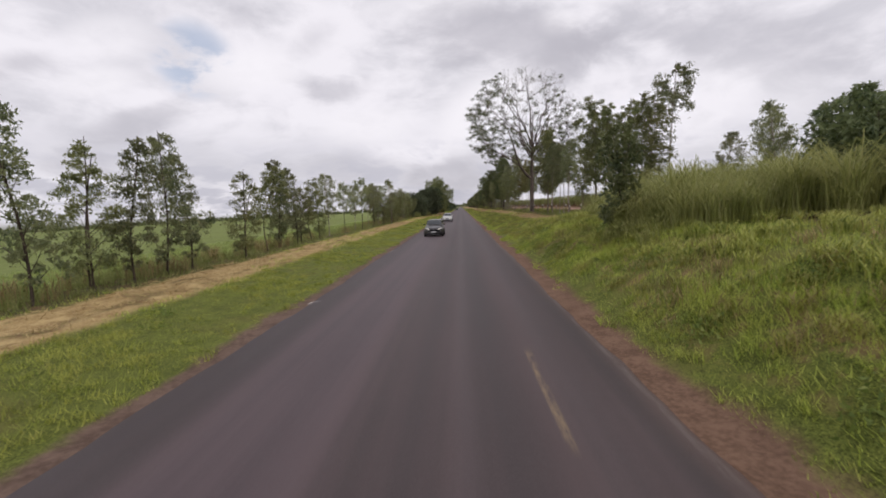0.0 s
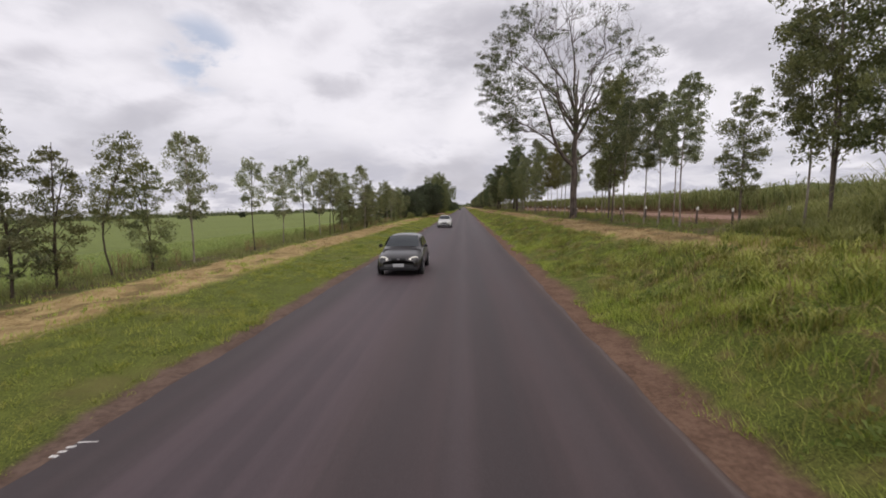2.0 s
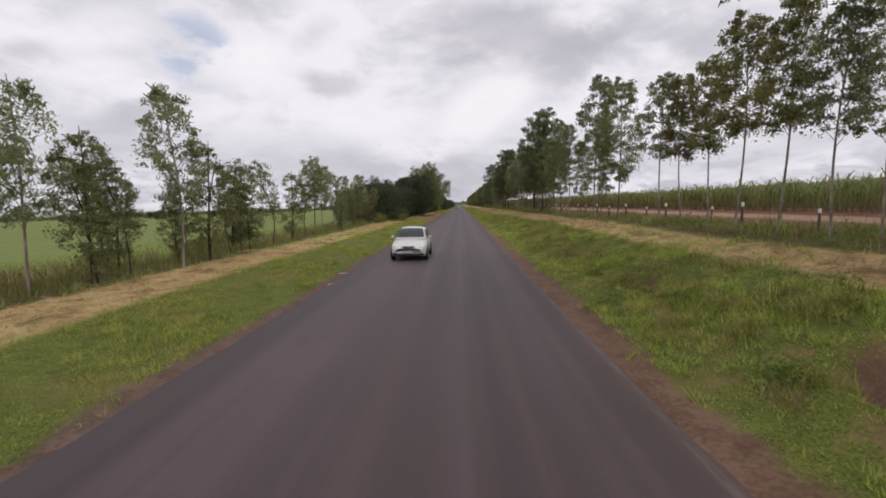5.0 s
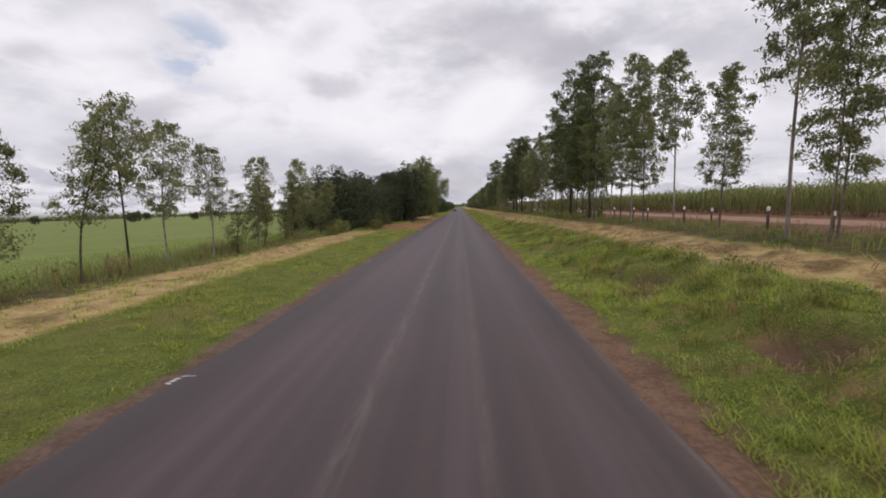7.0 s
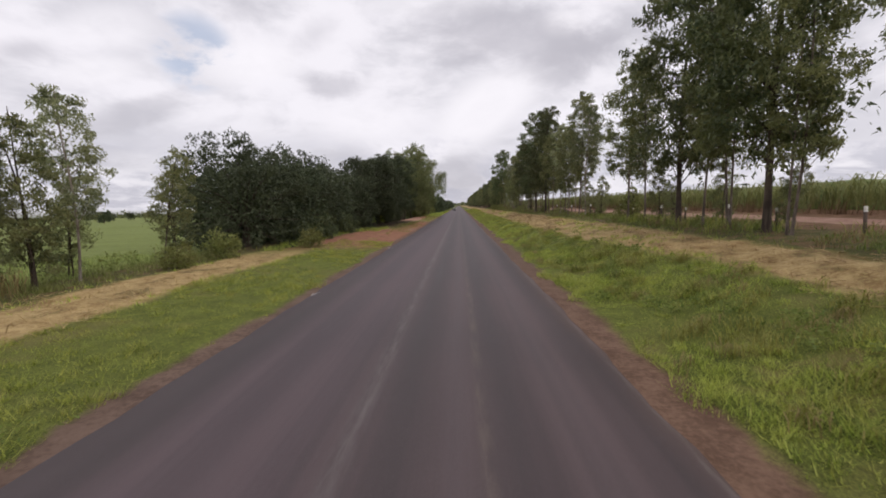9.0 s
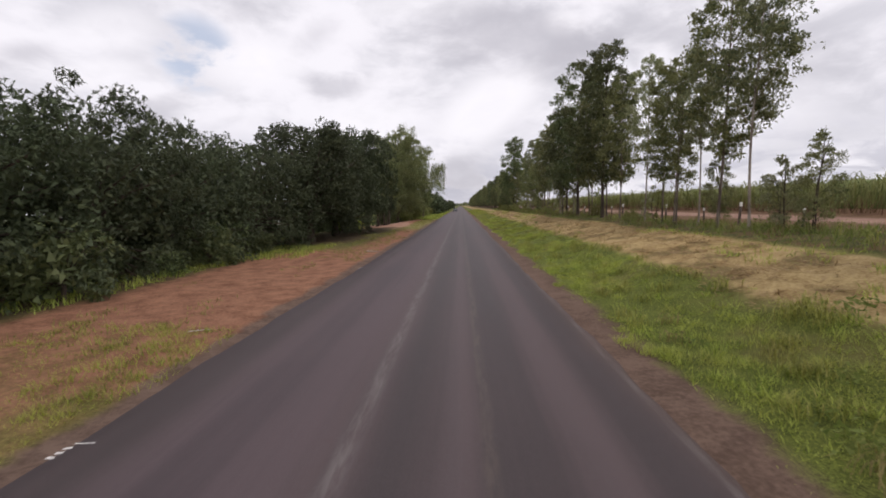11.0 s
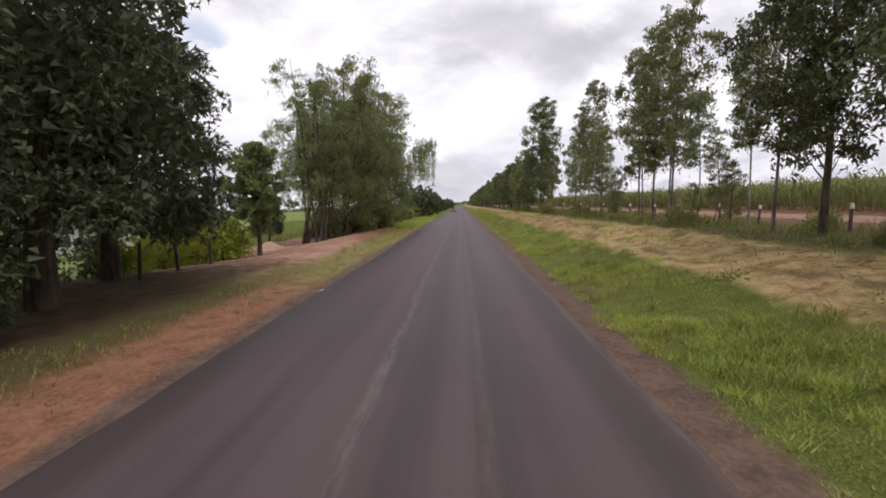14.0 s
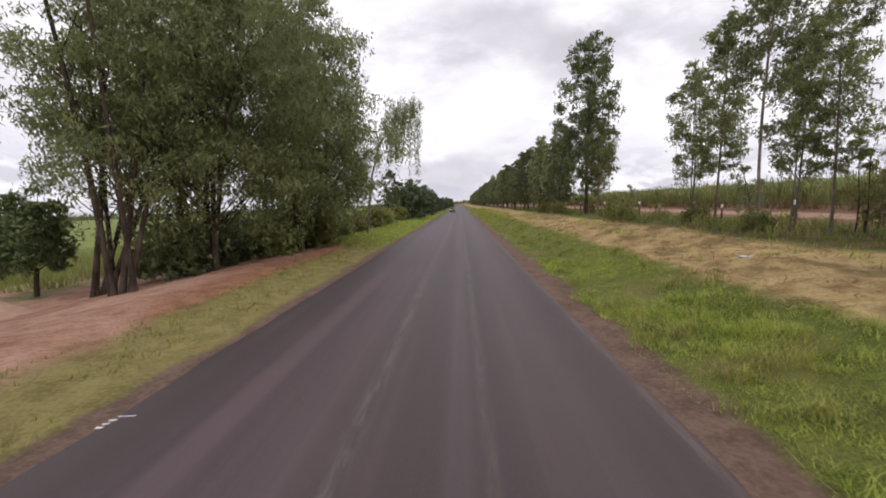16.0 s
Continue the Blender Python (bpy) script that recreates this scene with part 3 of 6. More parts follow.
# ---- trees ----
def gum_tree(name, seed, height, start, width, lobes, per, leaf, girth, bark, foliage, label, category="tree", droop=0.7, lean=0.3, forks=1, crown="cone", taper=0.75, clump=1.0):
    """A gum: tapered trunk, rising limbs, and a broken crown of separate leaf masses with hanging fringes."""
    r = np.random.default_rng(seed)
    tree = thing(name, label, category)
    tubes, centres, sizes = Tubes(), [], []
    for stem in range(forks):
        top = height * (1.0 - 0.10 * stem)
        tilt = r.normal(size=2) * lean * (1.0 if forks == 1 else 1.25)
        hs = np.linspace(-0.25, top, 10)
        s = np.clip(hs / height, 0, 1)
        bend = r.normal(size=2) * 0.28
        px = tilt[0] * s + bend[0] * np.sin(s * 5) * 0.5 + (0.25 * stem * (1 if seed % 2 else -1))
        py = tilt[1] * s + bend[1] * np.sin(s * 4) * 0.5
        rad = girth * (1 - s) ** 0.8 * (0.85 if stem else 1.0) + 0.012
        rad[0] *= 1.4
        tubes.limb(np.stack([px, py, hs], 1), rad, 8)
        count = max(5, lobes // forks)
        u = (np.arange(count) + r.uniform(0, 1, count)) / count
        hh = top * (start + (0.97 - start) * u)
        if crown == "round":
            prof = np.sin(np.pi * np.clip(u * 0.78 + 0.16, 0, 1)) ** 0.7
        else:
            prof = 2.0 * (u + 0.04) ** 0.45 * (1.02 - u) ** (taper + 0.1)
        prof = np.clip(prof, 0.10, 1.1)
        ang = np.arange(count) * 2.4 + r.normal(size=count) * 0.5 + seed
        rr = width / 2 * prof * r.uniform(0.25, 0.80, count)
        # a few long limbs stand out of the outline
        rr = rr * np.where(r.random(count) < 0.18, 1.35, 1.0)
        big = width * clump * (0.11 + 0.115 * prof) * r.uniform(0.75, 1.25, count)
        for i in range(count):
            low = max(hh[i] - 0.9 * rr[i] - 0.03 * height, height * 0.1)
            a = np.array((np.interp(low, hs, px), np.interp(low, hs, py), low))
            b = np.array((np.interp(hh[i], hs, px) + rr[i] * math.cos(ang[i]), np.interp(hh[i], hs, py) + rr[i] * math.sin(ang[i]), hh[i]))
            m = (a + b) / 2 + np.array((0, 0, -0.08 * rr[i]))
            thick = float(np.interp(low, hs, rad)) * 0.34
            tubes.limb([a, m, b], [thick + 0.006, thick * 0.6 + 0.005, 0.006], 3)
            k = 7
            v = unit(r.normal(size=(k, 3)) + np.array((math.cos(ang[i]), math.sin(ang[i]), 0.5)) * 0.5)
            c = b + v * big[i] * np.array((0.85, 0.85, 0.72)) * r.uniform(0.5, 1.0, (k, 1))
            tubes.limb([b * 0.75 + a * 0.25, c[0]], [0.008, 0.004], 3)
            centres.append(c)
            sizes.append(np.full(k, big[i]) * r.uniform(0.32, 0.54, k))
    centres, size = np.concatenate(centres), np.concatenate(sizes)
    which = np.repeat(np.arange(len(centres)), per)
    n = len(which)
    offs = unit(r.normal(size=(n, 3))) * (r.uniform(0, 1, n) ** 0.5 * size[which])[:, None] * np.array((1.0, 1.0, 0.62))
    # leaves hang in short strings below each mass
    strand = r.integers(0, 5, n) + 5 * which
    reach = r.uniform(0, 1, 5 * len(centres)) ** 2.2 * (0.6 + droop)
    hang = r.random(n) < 0.34
    roots = r.normal(size=(5 * len(centres), 3)) * np.array((0.45, 0.45, 0.1))
    fall = roots[strand] * size[which][:, None] + r.normal(size=(n, 3)) * 0.14 * size[which][:, None]
    fall[:, 2] -= r.uniform(0, 1, n) * reach[strand] * size[which] * 1.9
    spots = centres[which] + np.where(hang[:, None], fall, offs)
    spots[:, 2] = np.maximum(spots[:, 2], height * 0.04 + r.uniform(0, 0.1, n) * height)
    corners = leaves(r, spots, leaf[0], leaf[1], 0.8 + 0.3 * droop)
    shape("trunk", tubes.verts, tubes.faces, bark, tree)
    pieces("crown", corners, foliage, tree)
    return tree


def dense_tree(name, seed, height, radius, count, leaf, label, foliage, bark, skirt=0.12, girth=0.28, lumps=46, category="tree", flat=1.0, fill=5):
    """A broad, heavy crown of overlapping leaf masses on a short trunk."""
    r = np.random.default_rng(seed)
    tree = thing(name, label, category)
    tubes = Tubes()
    fork = height * 0.28
    tubes.limb([(0, 0, -0.25), (0.05, 0, fork * 0.5), (0.1, 0.05, fork)], [girth * 1.3, girth, girth * 0.85], 9)
    mid = height * (1 + skirt) / 2
    half = height * (1 - skirt) / 2
    zf = r.uniform(-0.95, 0.95, lumps)
    zf = np.where(r.random(lumps) < 0.2, r.uniform(-1.0, -0.75, lumps), zf)
    spin = r.uniform(0, 2 * np.pi, lumps)
    out = np.sqrt(np.clip(1 - np.maximum(zf, 0) ** 2 - 0.25 * np.minimum(zf, 0) ** 2, 0.05, 1)) * r.uniform(0.8, 1.05, lumps)
    core = np.stack([np.cos(spin) * out * radius * 0.82, np.sin(spin) * out * radius * 0.82, mid + zf * half * 0.88], 1)
    core += r.normal(size=core.shape) * radius * 0.07
    size = radius * r.uniform(0.6, 1.3, lumps) * 1.65 / math.sqrt(lumps)
    for i in range(0, lumps, 4):
        e = core[i]
        tubes.limb([(0.1, 0.05, fork * 0.9), (e[0] * 0.45, e[1] * 0.45, fork + (e[2] - fork) * 0.6), e], [girth * 0.36, girth * 0.18, 0.012], 6)
    rosettes = count // 8
    which = r.integers(0, lumps, rosettes)
    v = unit(r.normal(size=(rosettes, 3)))
    v[:, 2] = np.where((v[:, 2] < -0.3) & (zf[which] > -0.45), -v[:, 2], v[:, 2])
    p = core[which] + v * (size[which] * r.uniform(0.2, 0.95, rosettes) ** 0.6)[:, None] * np.array((1.0, 1.0, flat))
    p, v = p[p[:, 2] > 0.15], v[p[:, 2] > 0.15]
    inner = np.clip(r.normal(size=(count // fill, 3)), -1.6, 1.6) * np.array((radius * 0.40, radius * 0.40, half * 0.43)) + np.array((0, 0, mid))
    deep = leaves(r, inner[inner[:, 2] > mid - 0.8 * half], leaf[0] * 1.6, leaf[1] * 2.2, 0.3)
    shape("trunk", tubes.verts, tubes.faces, bark, tree)
    pieces("crown", np.concatenate([whorls(r, p, v, 8, leaf[0], leaf[1]), deep]), foliage, tree)
    return tree


def tiered_tree(at):
    """The yard tree: one straight trunk, level boughs in tiers, and pads of whorled leaves upon them."""
    r = np.random.default_rng(81)
    tree = thing("broadleaf_tree", "broad-leaved tree with layered foliage and a single trunk", "tree", at=at)
    tubes, pads, size = Tubes(), [], []
    tubes.limb([(0, 0, -0.25), (0.03, 0, 1.0), (-0.05, 0.03, 2.2), (0.02, 0.05, 3.6), (0.0, 0, 5.2), (0.05, 0, 6.7)], [0.17, 0.125, 0.11, 0.085, 0.05, 0.015], 9)
    for z, reach, count in ((2.7, 1.2, 5), (3.3, 1.75, 8), (4.1, 1.85, 8), (4.9, 1.65, 7), (5.8, 1.3, 6), (6.6, 0.8, 4)):
        for i in range(count):
            a = 2 * math.pi * (i + r.uniform(-0.25, 0.25)) / count + z
            far = reach * r.uniform(0.7, 1.12)
            z_here = z + r.uniform(-0.4, 0.4)
            lift = r.uniform(-0.15, 0.4)
            way = np.array((math.cos(a), math.sin(a), 0.0))
            tubes.limb([np.array((0, 0, z_here - 0.5)), way * far * 0.5 + np.array((0, 0, z_here)), way * far + np.array((0, 0, z_here + lift))], [0.04, 0.022, 0.008], 5)
            for f in (0.35, 0.68, 1.0):
                pads.append(way * far * f + np.array((0, 0, z_here + lift * f)) + r.normal(size=3) * np.array((0.2, 0.2, 0.12)))
                size.append(r.uniform(0.32, 0.66))
    pads, size = np.array(pads), np.array(size)
    which = np.repeat(np.arange(len(pads)), 34)
    v = unit(r.normal(size=(len(which), 3)))
    p = pads[which] + v * (size[which] * r.uniform(0.2, 1.0, len(which)) ** 0.5)[:, None] * np.array((1, 1, 0.55))
    v[:, 2] += 0.5
    shape("trunk", tubes.verts, tubes.faces, M_BARK_DARK, tree)
    pieces("crown", whorls(r, p, unit(v), 10, 0.19, 0.085), M_BROAD_LIGHT, tree)
    return tree


def overhang_tree(at):
    """A thin gum that bows out over the verge, its last bough hung with long leaf strings."""
    r = np.random.default_rng(85)
    tree = thing("weeping_gum_tree", "thin bowed gum with one plume of hanging leaves", "tree", "weeping gums beside the dirt yard", at)
    tubes = Tubes()
    stem = np.array([(0, 0, -0.3), (0.2, 0, 2.5), (0.5, 0.1, 5.0), (1.2, 0, 7.4), (2.2, 0, 9.4), (3.3, 0, 10.5), (4.3, -0.1, 10.4)], float)
    tubes.limb(stem, [0.12, 0.10, 0.085, 0.065, 0.04, 0.022, 0.008], 7)
    spots = []
    for i in range(90):
        f = r.uniform(0.45, 1.0) ** 0.7 * 6
        j = min(int(f), 5)
        root = stem[j] + (stem[j + 1] - stem[j]) * (f - j) + r.normal(size=3) * np.array((0.55, 0.7, 0.4))
        drop = (0.7 + 4.6 * r.uniform(0, 1) ** 1.8) * (1.0 if f > 4.6 else 0.6)
        side = r.normal(size=2) * 0.18
        n = int(26 + 22 * drop)
        g = r.uniform(0, 1, n)[:, None]
        spots.append(root + np.concatenate([side[0] * g, side[1] * g, -drop * g], 1) + r.normal(size=(n, 3)) * 0.13)
        tubes.limb([root, root + np.array((side[0], side[1], -drop))], [0.008, 0.003], 3)
    shape("trunk", tubes.verts, tubes.faces, M_BARK_MID, tree)
    pieces("crown", leaves(r, np.concatenate(spots), 0.21, 0.065, 1.6), M_WEEP, tree)
    return tree


def big_tree(at):
    """The veteran gum: heavy trunk, steep limbs dividing into a wide fan of fine twigs."""
    r = np.random.default_rng(21)
    tree = thing("veteran_gum_tree", "huge old gum with dark trunk and half-bare spreading crown", "tree", at=at)
    tubes = Tubes()
    middle, spread = np.array((-0.9, 0.0, 12.6)), np.array((7.8, 6.2, 7.6))
    trunk = [(0, 0, -0.3), (0.02, 0, 0.6), (0.0, 0.0, 2.5), (0.05, 0, 4.2), (0.0, 0, 6.2), (0.15, 0.1, 8.4), (0.1, 0.2, 11.0), (0.3, 0.1, 13.5)]
    tubes.limb(trunk, [0.42, 0.31, 0.27, 0.26, 0.22, 0.17, 0.10, 0.05], 14)

    def bow(a, b, lift, n):
        """A limb that leaves outwards and bends up to its end."""
        s = np.linspace(0, 1, n)[:, None]
        pull = a + (b - a) * np.array((0.5 - lift, 0.5 - lift, 0.5 + lift))
        pts = a * (1 - s) ** 2 + 2 * pull * s * (1 - s) + b * s ** 2
        kink = r.normal(size=pts.shape) * 0.018 * np.linalg.norm(b - a)
        kink[0] = kink[-1] = 0
        return pts + kink

    def outward(count, lo, hi, low=-0.75):
        v = unit(r.normal(size=(count * 3, 3)))
        v = v[v[:, 2] > low][:count]
        return middle + v * spread * r.uniform(lo, hi, (len(v), 1))

    nodes, sizes = [np.array(trunk[5:], float)], [np.array((0.10, 0.08, 0.05))]
    start = np.array(trunk[2:], float)
    # the heavy lower limbs
    for pts, thick in (([(-0.1, 0, 4.9), (-0.8, -0.1, 5.5), (-1.5, -0.2, 6.4), (-2.0, -0.3, 7.5), (-2.3, -0.2, 8.8), (-2.7, 0.0, 10.2), (-3.2, 0.2, 11.8)], 0.20),
                       ([(-1.6, -0.2, 6.6), (-2.5, -0.5, 7.2), (-3.4, -0.7, 7.8), (-4.4, -0.8, 8.4), (-5.6, -0.7, 9.0), (-6.6, -0.5, 10.0)], 0.095),
                       ([(0.15, 0, 5.4), (0.9, 0.1, 5.8), (1.5, 0.2, 6.3), (2.1, 0.4, 7.0), (3.2, 0.5, 7.6), (4.4, 0.4, 8.6), (5.2, 0.2, 10.0)], 0.12),
                       ([(1.3, 0.2, 6.1), (2.0, -0.3, 6.2), (2.7, -0.5, 5.9), (3.4, -0.7, 6.6)], 0.05),
                       ([(0.1, 0, 7.2), (0.8, -0.4, 8.4), (1.3, -0.7, 9.8), (2.0, -0.9, 11.6), (2.4, -1.0, 13.4)], 0.12),
                       ([(-0.1, 0, 7.8), (-0.8, 0.6, 9.2), (-1.2, 1.0, 10.8), (-1.4, 1.3, 12.6), (-1.6, 1.4, 14.6)], 0.12),
                       ([(0.1, 0.1, 8.6), (0.5, 1.0, 10.0), (1.4, 1.8, 11.4), (2.4, 2.4, 13.0)], 0.09)):
        pts = np.array(pts, float)
        rad = thick * np.linspace(1.0, 0.32, len(pts))
        tubes.limb(pts, rad, 9)
        nodes.append(pts[1:])
        sizes.append(rad[1:] * 0.7)
    for k, goal in enumerate(np.concatenate([outward(12, 0.5, 0.78, -0.4), middle + spread * np.array([(0.05, 0.1, 0.7), (-0.6, -0.3, 0.2), (0.7, 0.2, 0.1)])])):
        z = float(np.clip(5.6 + 0.5 * (goal[2] - 8.5) + r.uniform(-0.3, 0.8), 5.4, 10.5))
        root = np.array((np.interp(z, start[:, 2], start[:, 0]), np.interp(z, start[:, 2], start[:, 1]), z))
        pts = bow(root, goal, 0.10, 8)
        rad = np.linspace(0.105, 0.03, 8) * r.uniform(0.7, 1.1)
        tubes.limb(pts, rad, 8)
        nodes.append(pts[2:])
        sizes.append(rad[2:])
    ends = []
    for count, lo, hi, n, most, sides in ((110, 0.6, 0.9, 6, 0.055, 6), (560, 0.72, 1.02, 5, 0.026, 4), (1700, 0.70, 1.06, 4, 0.014, 3)):
        have, thick = np.concatenate(nodes), np.concatenate(sizes)
        fresh, fat = [], []
        for goal in outward(count, lo, hi):
            d = have - goal
            cost = np.linalg.norm(d, axis=1) + 3.0 * np.maximum(d[:, 2] + 0.35, 0) + 0.35 * np.linalg.norm(d[:, :2], axis=1)
            j = int(np.argmin(cost))
            pts = bow(have[j], goal, 0.10, n)
            rad = np.linspace(min(most, thick[j] * 0.8), 0.3 * most, n)
            tubes.limb(pts, rad, sides)
            fresh.append(pts[1:])
            fat.append(rad[1:])
            if sides < 6:
                ends.append(goal)
        nodes += fresh
        sizes += fat
    shape("trunk", tubes.verts, tubes.faces, M_BARK_BIG, tree)
    ends = np.array(ends)
    q = (ends - middle) / spread
    chance = np.where(q[:, 0] < -0.25, 0.42, 0.20) * np.where((q[:, 2] > 0.30) & (q[:, 0] > -0.45), 0.22, 1.0)
    tuft = ends[(r.random(len(ends)) < chance) & (np.linalg.norm(q, axis=1) > 0.75)]
    v = unit(r.normal(size=(len(tuft), 60, 3))) * (r.uniform(0, 1, (len(tuft), 60, 1)) ** 0.45) * r.uniform(0.30, 0.70, (len(tuft), 1, 1)) * np.array((1, 1, 0.55))
    pieces("crown", leaves(r, (tuft[:, None, :] + v).reshape(-1, 3), 0.18, 0.068, 0.8), M_GUM_DARK, tree)
    return tree


def stand(ob, x, y, turn, scale=1.0, label="", group="", sink=0.05):
    """A copy of a prototype on the ground."""
    made = copy_thing(ob, pose(x, y, float(ground_z(x, y)) - sink, 0, 0, turn) @ Matrix.Scale(scale, 4))
    return tagged(made, label, "", group)


def settle(ob, x, y, turn=0.0):
    """Sets a thing itself on the ground."""
    ob.matrix_basis = pose(x, y, float(ground_z(x, y)) - 0.05, 0, 0, turn)
    return ob


def discard(obs):
    for ob in obs:
        for o in (*ob.children_recursive, ob):
            bpy.data.objects.remove(o)


YOUNG = [
    gum_tree("gum_tree", 31, 6.0, 0.36, 1.75, 24, 30, (0.13, 0.050), 0.030, M_BARK_PALE, M_GUM_PALE, "slender young gum tree with grey-green leaves", taper=0.45, clump=1.5),
    gum_tree("gum_tree", 32, 6.0, 0.48, 1.6, 20, 30, (0.13, 0.050), 0.028, M_BARK_DARK, M_GUM_PALE, "slender young gum tree with a bare lower stem", taper=0.4, clump=1.5),
    gum_tree("gum_tree", 33, 6.0, 0.14, 2.4, 28, 30, (0.14, 0.052), 0.034, M_BARK_DARK, M_GUM, "bushy young gum tree leafy almost to the ground", forks=2, clump=1.25),
    gum_tree("gum_tree", 34, 6.0, 0.38, 2.0, 22, 30, (0.13, 0.050), 0.030, M_BARK_DARK, M_GUM, "young gum tree with a loose leaning crown", lean=0.7, taper=0.45, clump=1.4),
    gum_tree("gum_tree", 35, 6.0, 0.14, 1.8, 26, 30, (0.13, 0.050), 0.032, M_BARK_DARK, M_GUM_GREY, "columnar young gum tree leafy from low down", taper=0.5, clump=1.45),
]
TALL = [
    gum_tree("gum_tree", 41, 12.0, 0.30, 3.5, 30, 46, (0.20, 0.082), 0.056, M_BARK_MID, M_GUM, "tall gum tree with a slim dark trunk and hanging leaves", taper=0.55, clump=1.25),
    gum_tree("gum_tree", 42, 12.0, 0.46, 3.2, 24, 44, (0.20, 0.080), 0.056, M_BARK_PALE, M_GUM_GREY, "tall pale-stemmed gum tree with a broken grey-green crown", crown="round", clump=1.35),
    gum_tree("gum_tree", 43, 12.0, 0.22, 3.9, 38, 54, (0.21, 0.090), 0.105, M_BARK_DARK, M_GUM_DARK, "dark dense gum tree with a stout brown trunk", taper=0.4, clump=1.3),
    gum_tree("gum_tree", 44, 12.0, 0.30, 3.7, 32, 44, (0.20, 0.082), 0.050, M_BARK_MID, M_GUM, "gum tree with two stems and drooping branches", forks=2, taper=0.55, droop=1.1, clump=1.25),
    gum_tree("gum_tree", 45, 12.0, 0.44, 2.7, 18, 38, (0.19, 0.075), 0.048, M_BARK_PALE, M_GUM_PALE, "thin tall gum tree with sparse leaves", lean=0.4, crown="round", clump=1.25),
    gum_tree("gum_tree", 48, 12.0, 0.44, 3.2, 25, 44, (0.20, 0.082), 0.052, M_BARK_PALE, M_GUM_OLIVE, "bare-stemmed gum tree with a rounded olive-brown crown", crown="round", clump=1.35),
    gum_tree("gum_tree", 40, 12.0, 0.66, 3.6, 13, 56, (0.19, 0.070), 0.060, M_BARK_PALE, M_GUM_GREY, "thin gum tree with a tuft of leaves high up", crown="round", clump=1.15),
]
SAPLING = [
    gum_tree("gum_sapling", 49, 3.0, 0.12, 1.9, 12, 18, (0.13, 0.045), 0.020, M_BARK_DARK, M_GUM_PALE, "airy gum sapling among the fence weeds", "sapling"),
    gum_tree("gum_sapling", 50, 3.0, 0.20, 1.6, 12, 18, (0.13, 0.045), 0.018, M_BARK_DARK, M_WEED, "leafy sapling among the fence weeds", "sapling", forks=2),
]
WEEPING = [
    gum_tree("weeping_gum_tree", 51, 14.0, 0.34, 6.0, 40, 68, (0.19, 0.062), 0.10, M_BARK_DARK, M_WEEP, "many-stemmed weeping gum with hanging foliage", droop=2.2, forks=4, lean=1.5, crown="round", clump=0.9),
    gum_tree("weeping_gum_tree", 52, 14.0, 0.20, 8.4, 54, 84, (0.22, 0.078), 0.11, M_BARK_DARK, M_WEEP, "leafy weeping gum with hanging foliage", droop=2.2, forks=3, lean=1.3, crown="round", clump=0.95),
    gum_tree("weeping_gum_tree", 53, 15.0, 0.40, 8.6, 60, 48, (0.19, 0.060), 0.10, M_BARK_DARK, M_WEEP, "airy weeping gum with wide thin boughs", droop=2.0, forks=4, lean=2.2, crown="round", clump=0.62),
]
MANGO = [
    dense_tree("mango_tree", 61, 7.6, 5.2, 36000, (0.155, 0.064), "dark dense mango tree with a low rounded crown", M_MANGO, M_BARK_DARK, 0.0, lumps=150),
    dense_tree("mango_tree", 62, 9.2, 4.4, 46000, (0.15, 0.066), "tall dark mango tree with heavy foliage over a bare trunk", M_MANGO, M_BARK_DARK, 0.14, lumps=150),
    dense_tree("mango_tree", 63, 7.0, 4.6, 29000, (0.155, 0.064), "dark mango tree with foliage hanging to the ground", M_MANGO, M_BARK_DARK, 0.0, lumps=140),
    dense_tree("mango_tree", 65, 7.8, 4.9, 48000, (0.15, 0.066), "broad mango tree with foliage hanging short of the ground", M_MANGO, M_BARK_DARK, 0.06, lumps=160),
]
FAR = [
    gum_tree("gum_tree", 46, 12.0, 0.15, 5.2, 26, 15, (0.42, 0.20), 0.12, M_BARK_DARK, M_GUM, "gum tree in the long roadside row", clump=1.1),
    gum_tree("gum_tree", 47, 12.0, 0.12, 5.4, 28, 15, (0.42, 0.22), 0.13, M_BARK_DARK, M_GUM_DARK, "dark gum tree in the long roadside row", clump=1.1),
    dense_tree("mango_tree", 64, 7.4, 4.8, 2200, (0.62, 0.34), "dark rounded roadside tree", M_MANGO, M_BARK_DARK, 0.0, lumps=90),
    dense_tree("shrub", 74, 2.4, 1.7, 1300, (0.32, 0.16), "bushy green roadside shrub", M_WEED, M_BARK_DARK, 0.0, 0.06, 26, "shrub"),
]
SHRUB = [
    dense_tree("shrub", 71, 2.4, 1.7, 2200, (0.18, 0.08), "bushy green roadside shrub", M_WEED, M_BARK_DARK, 0.0, 0.06, 26, "shrub"),
    dense_tree("shrub", 72, 2.6, 2.1, 7500, (0.135, 0.064), "yellow-green leafy hedge shrub", M_HEDGE, M_BARK_DARK, 0.0, 0.06, 30, "shrub"),
    dense_tree("shrub", 73, 2.0, 1.5, 1800, (0.17, 0.075), "low dark leafy bush", M_BROAD, M_BARK_DARK, 0.0, 0.06, 30, "shrub"),
    dense_tree("shrub", 75, 4.1, 0.85, 3000, (0.16, 0.06), "dark upright bush", M_GUM_DARK, M_BARK_DARK, 0.0, 0.06, 44, "shrub"),
    dense_tree("broadleaf_tree", 76, 4.2, 2.0, 5600, (0.18, 0.075), "dark leafy tree rising out of the tall grass", M_BROAD, M_BARK_DARK, 0.2, 0.10, 44),
]

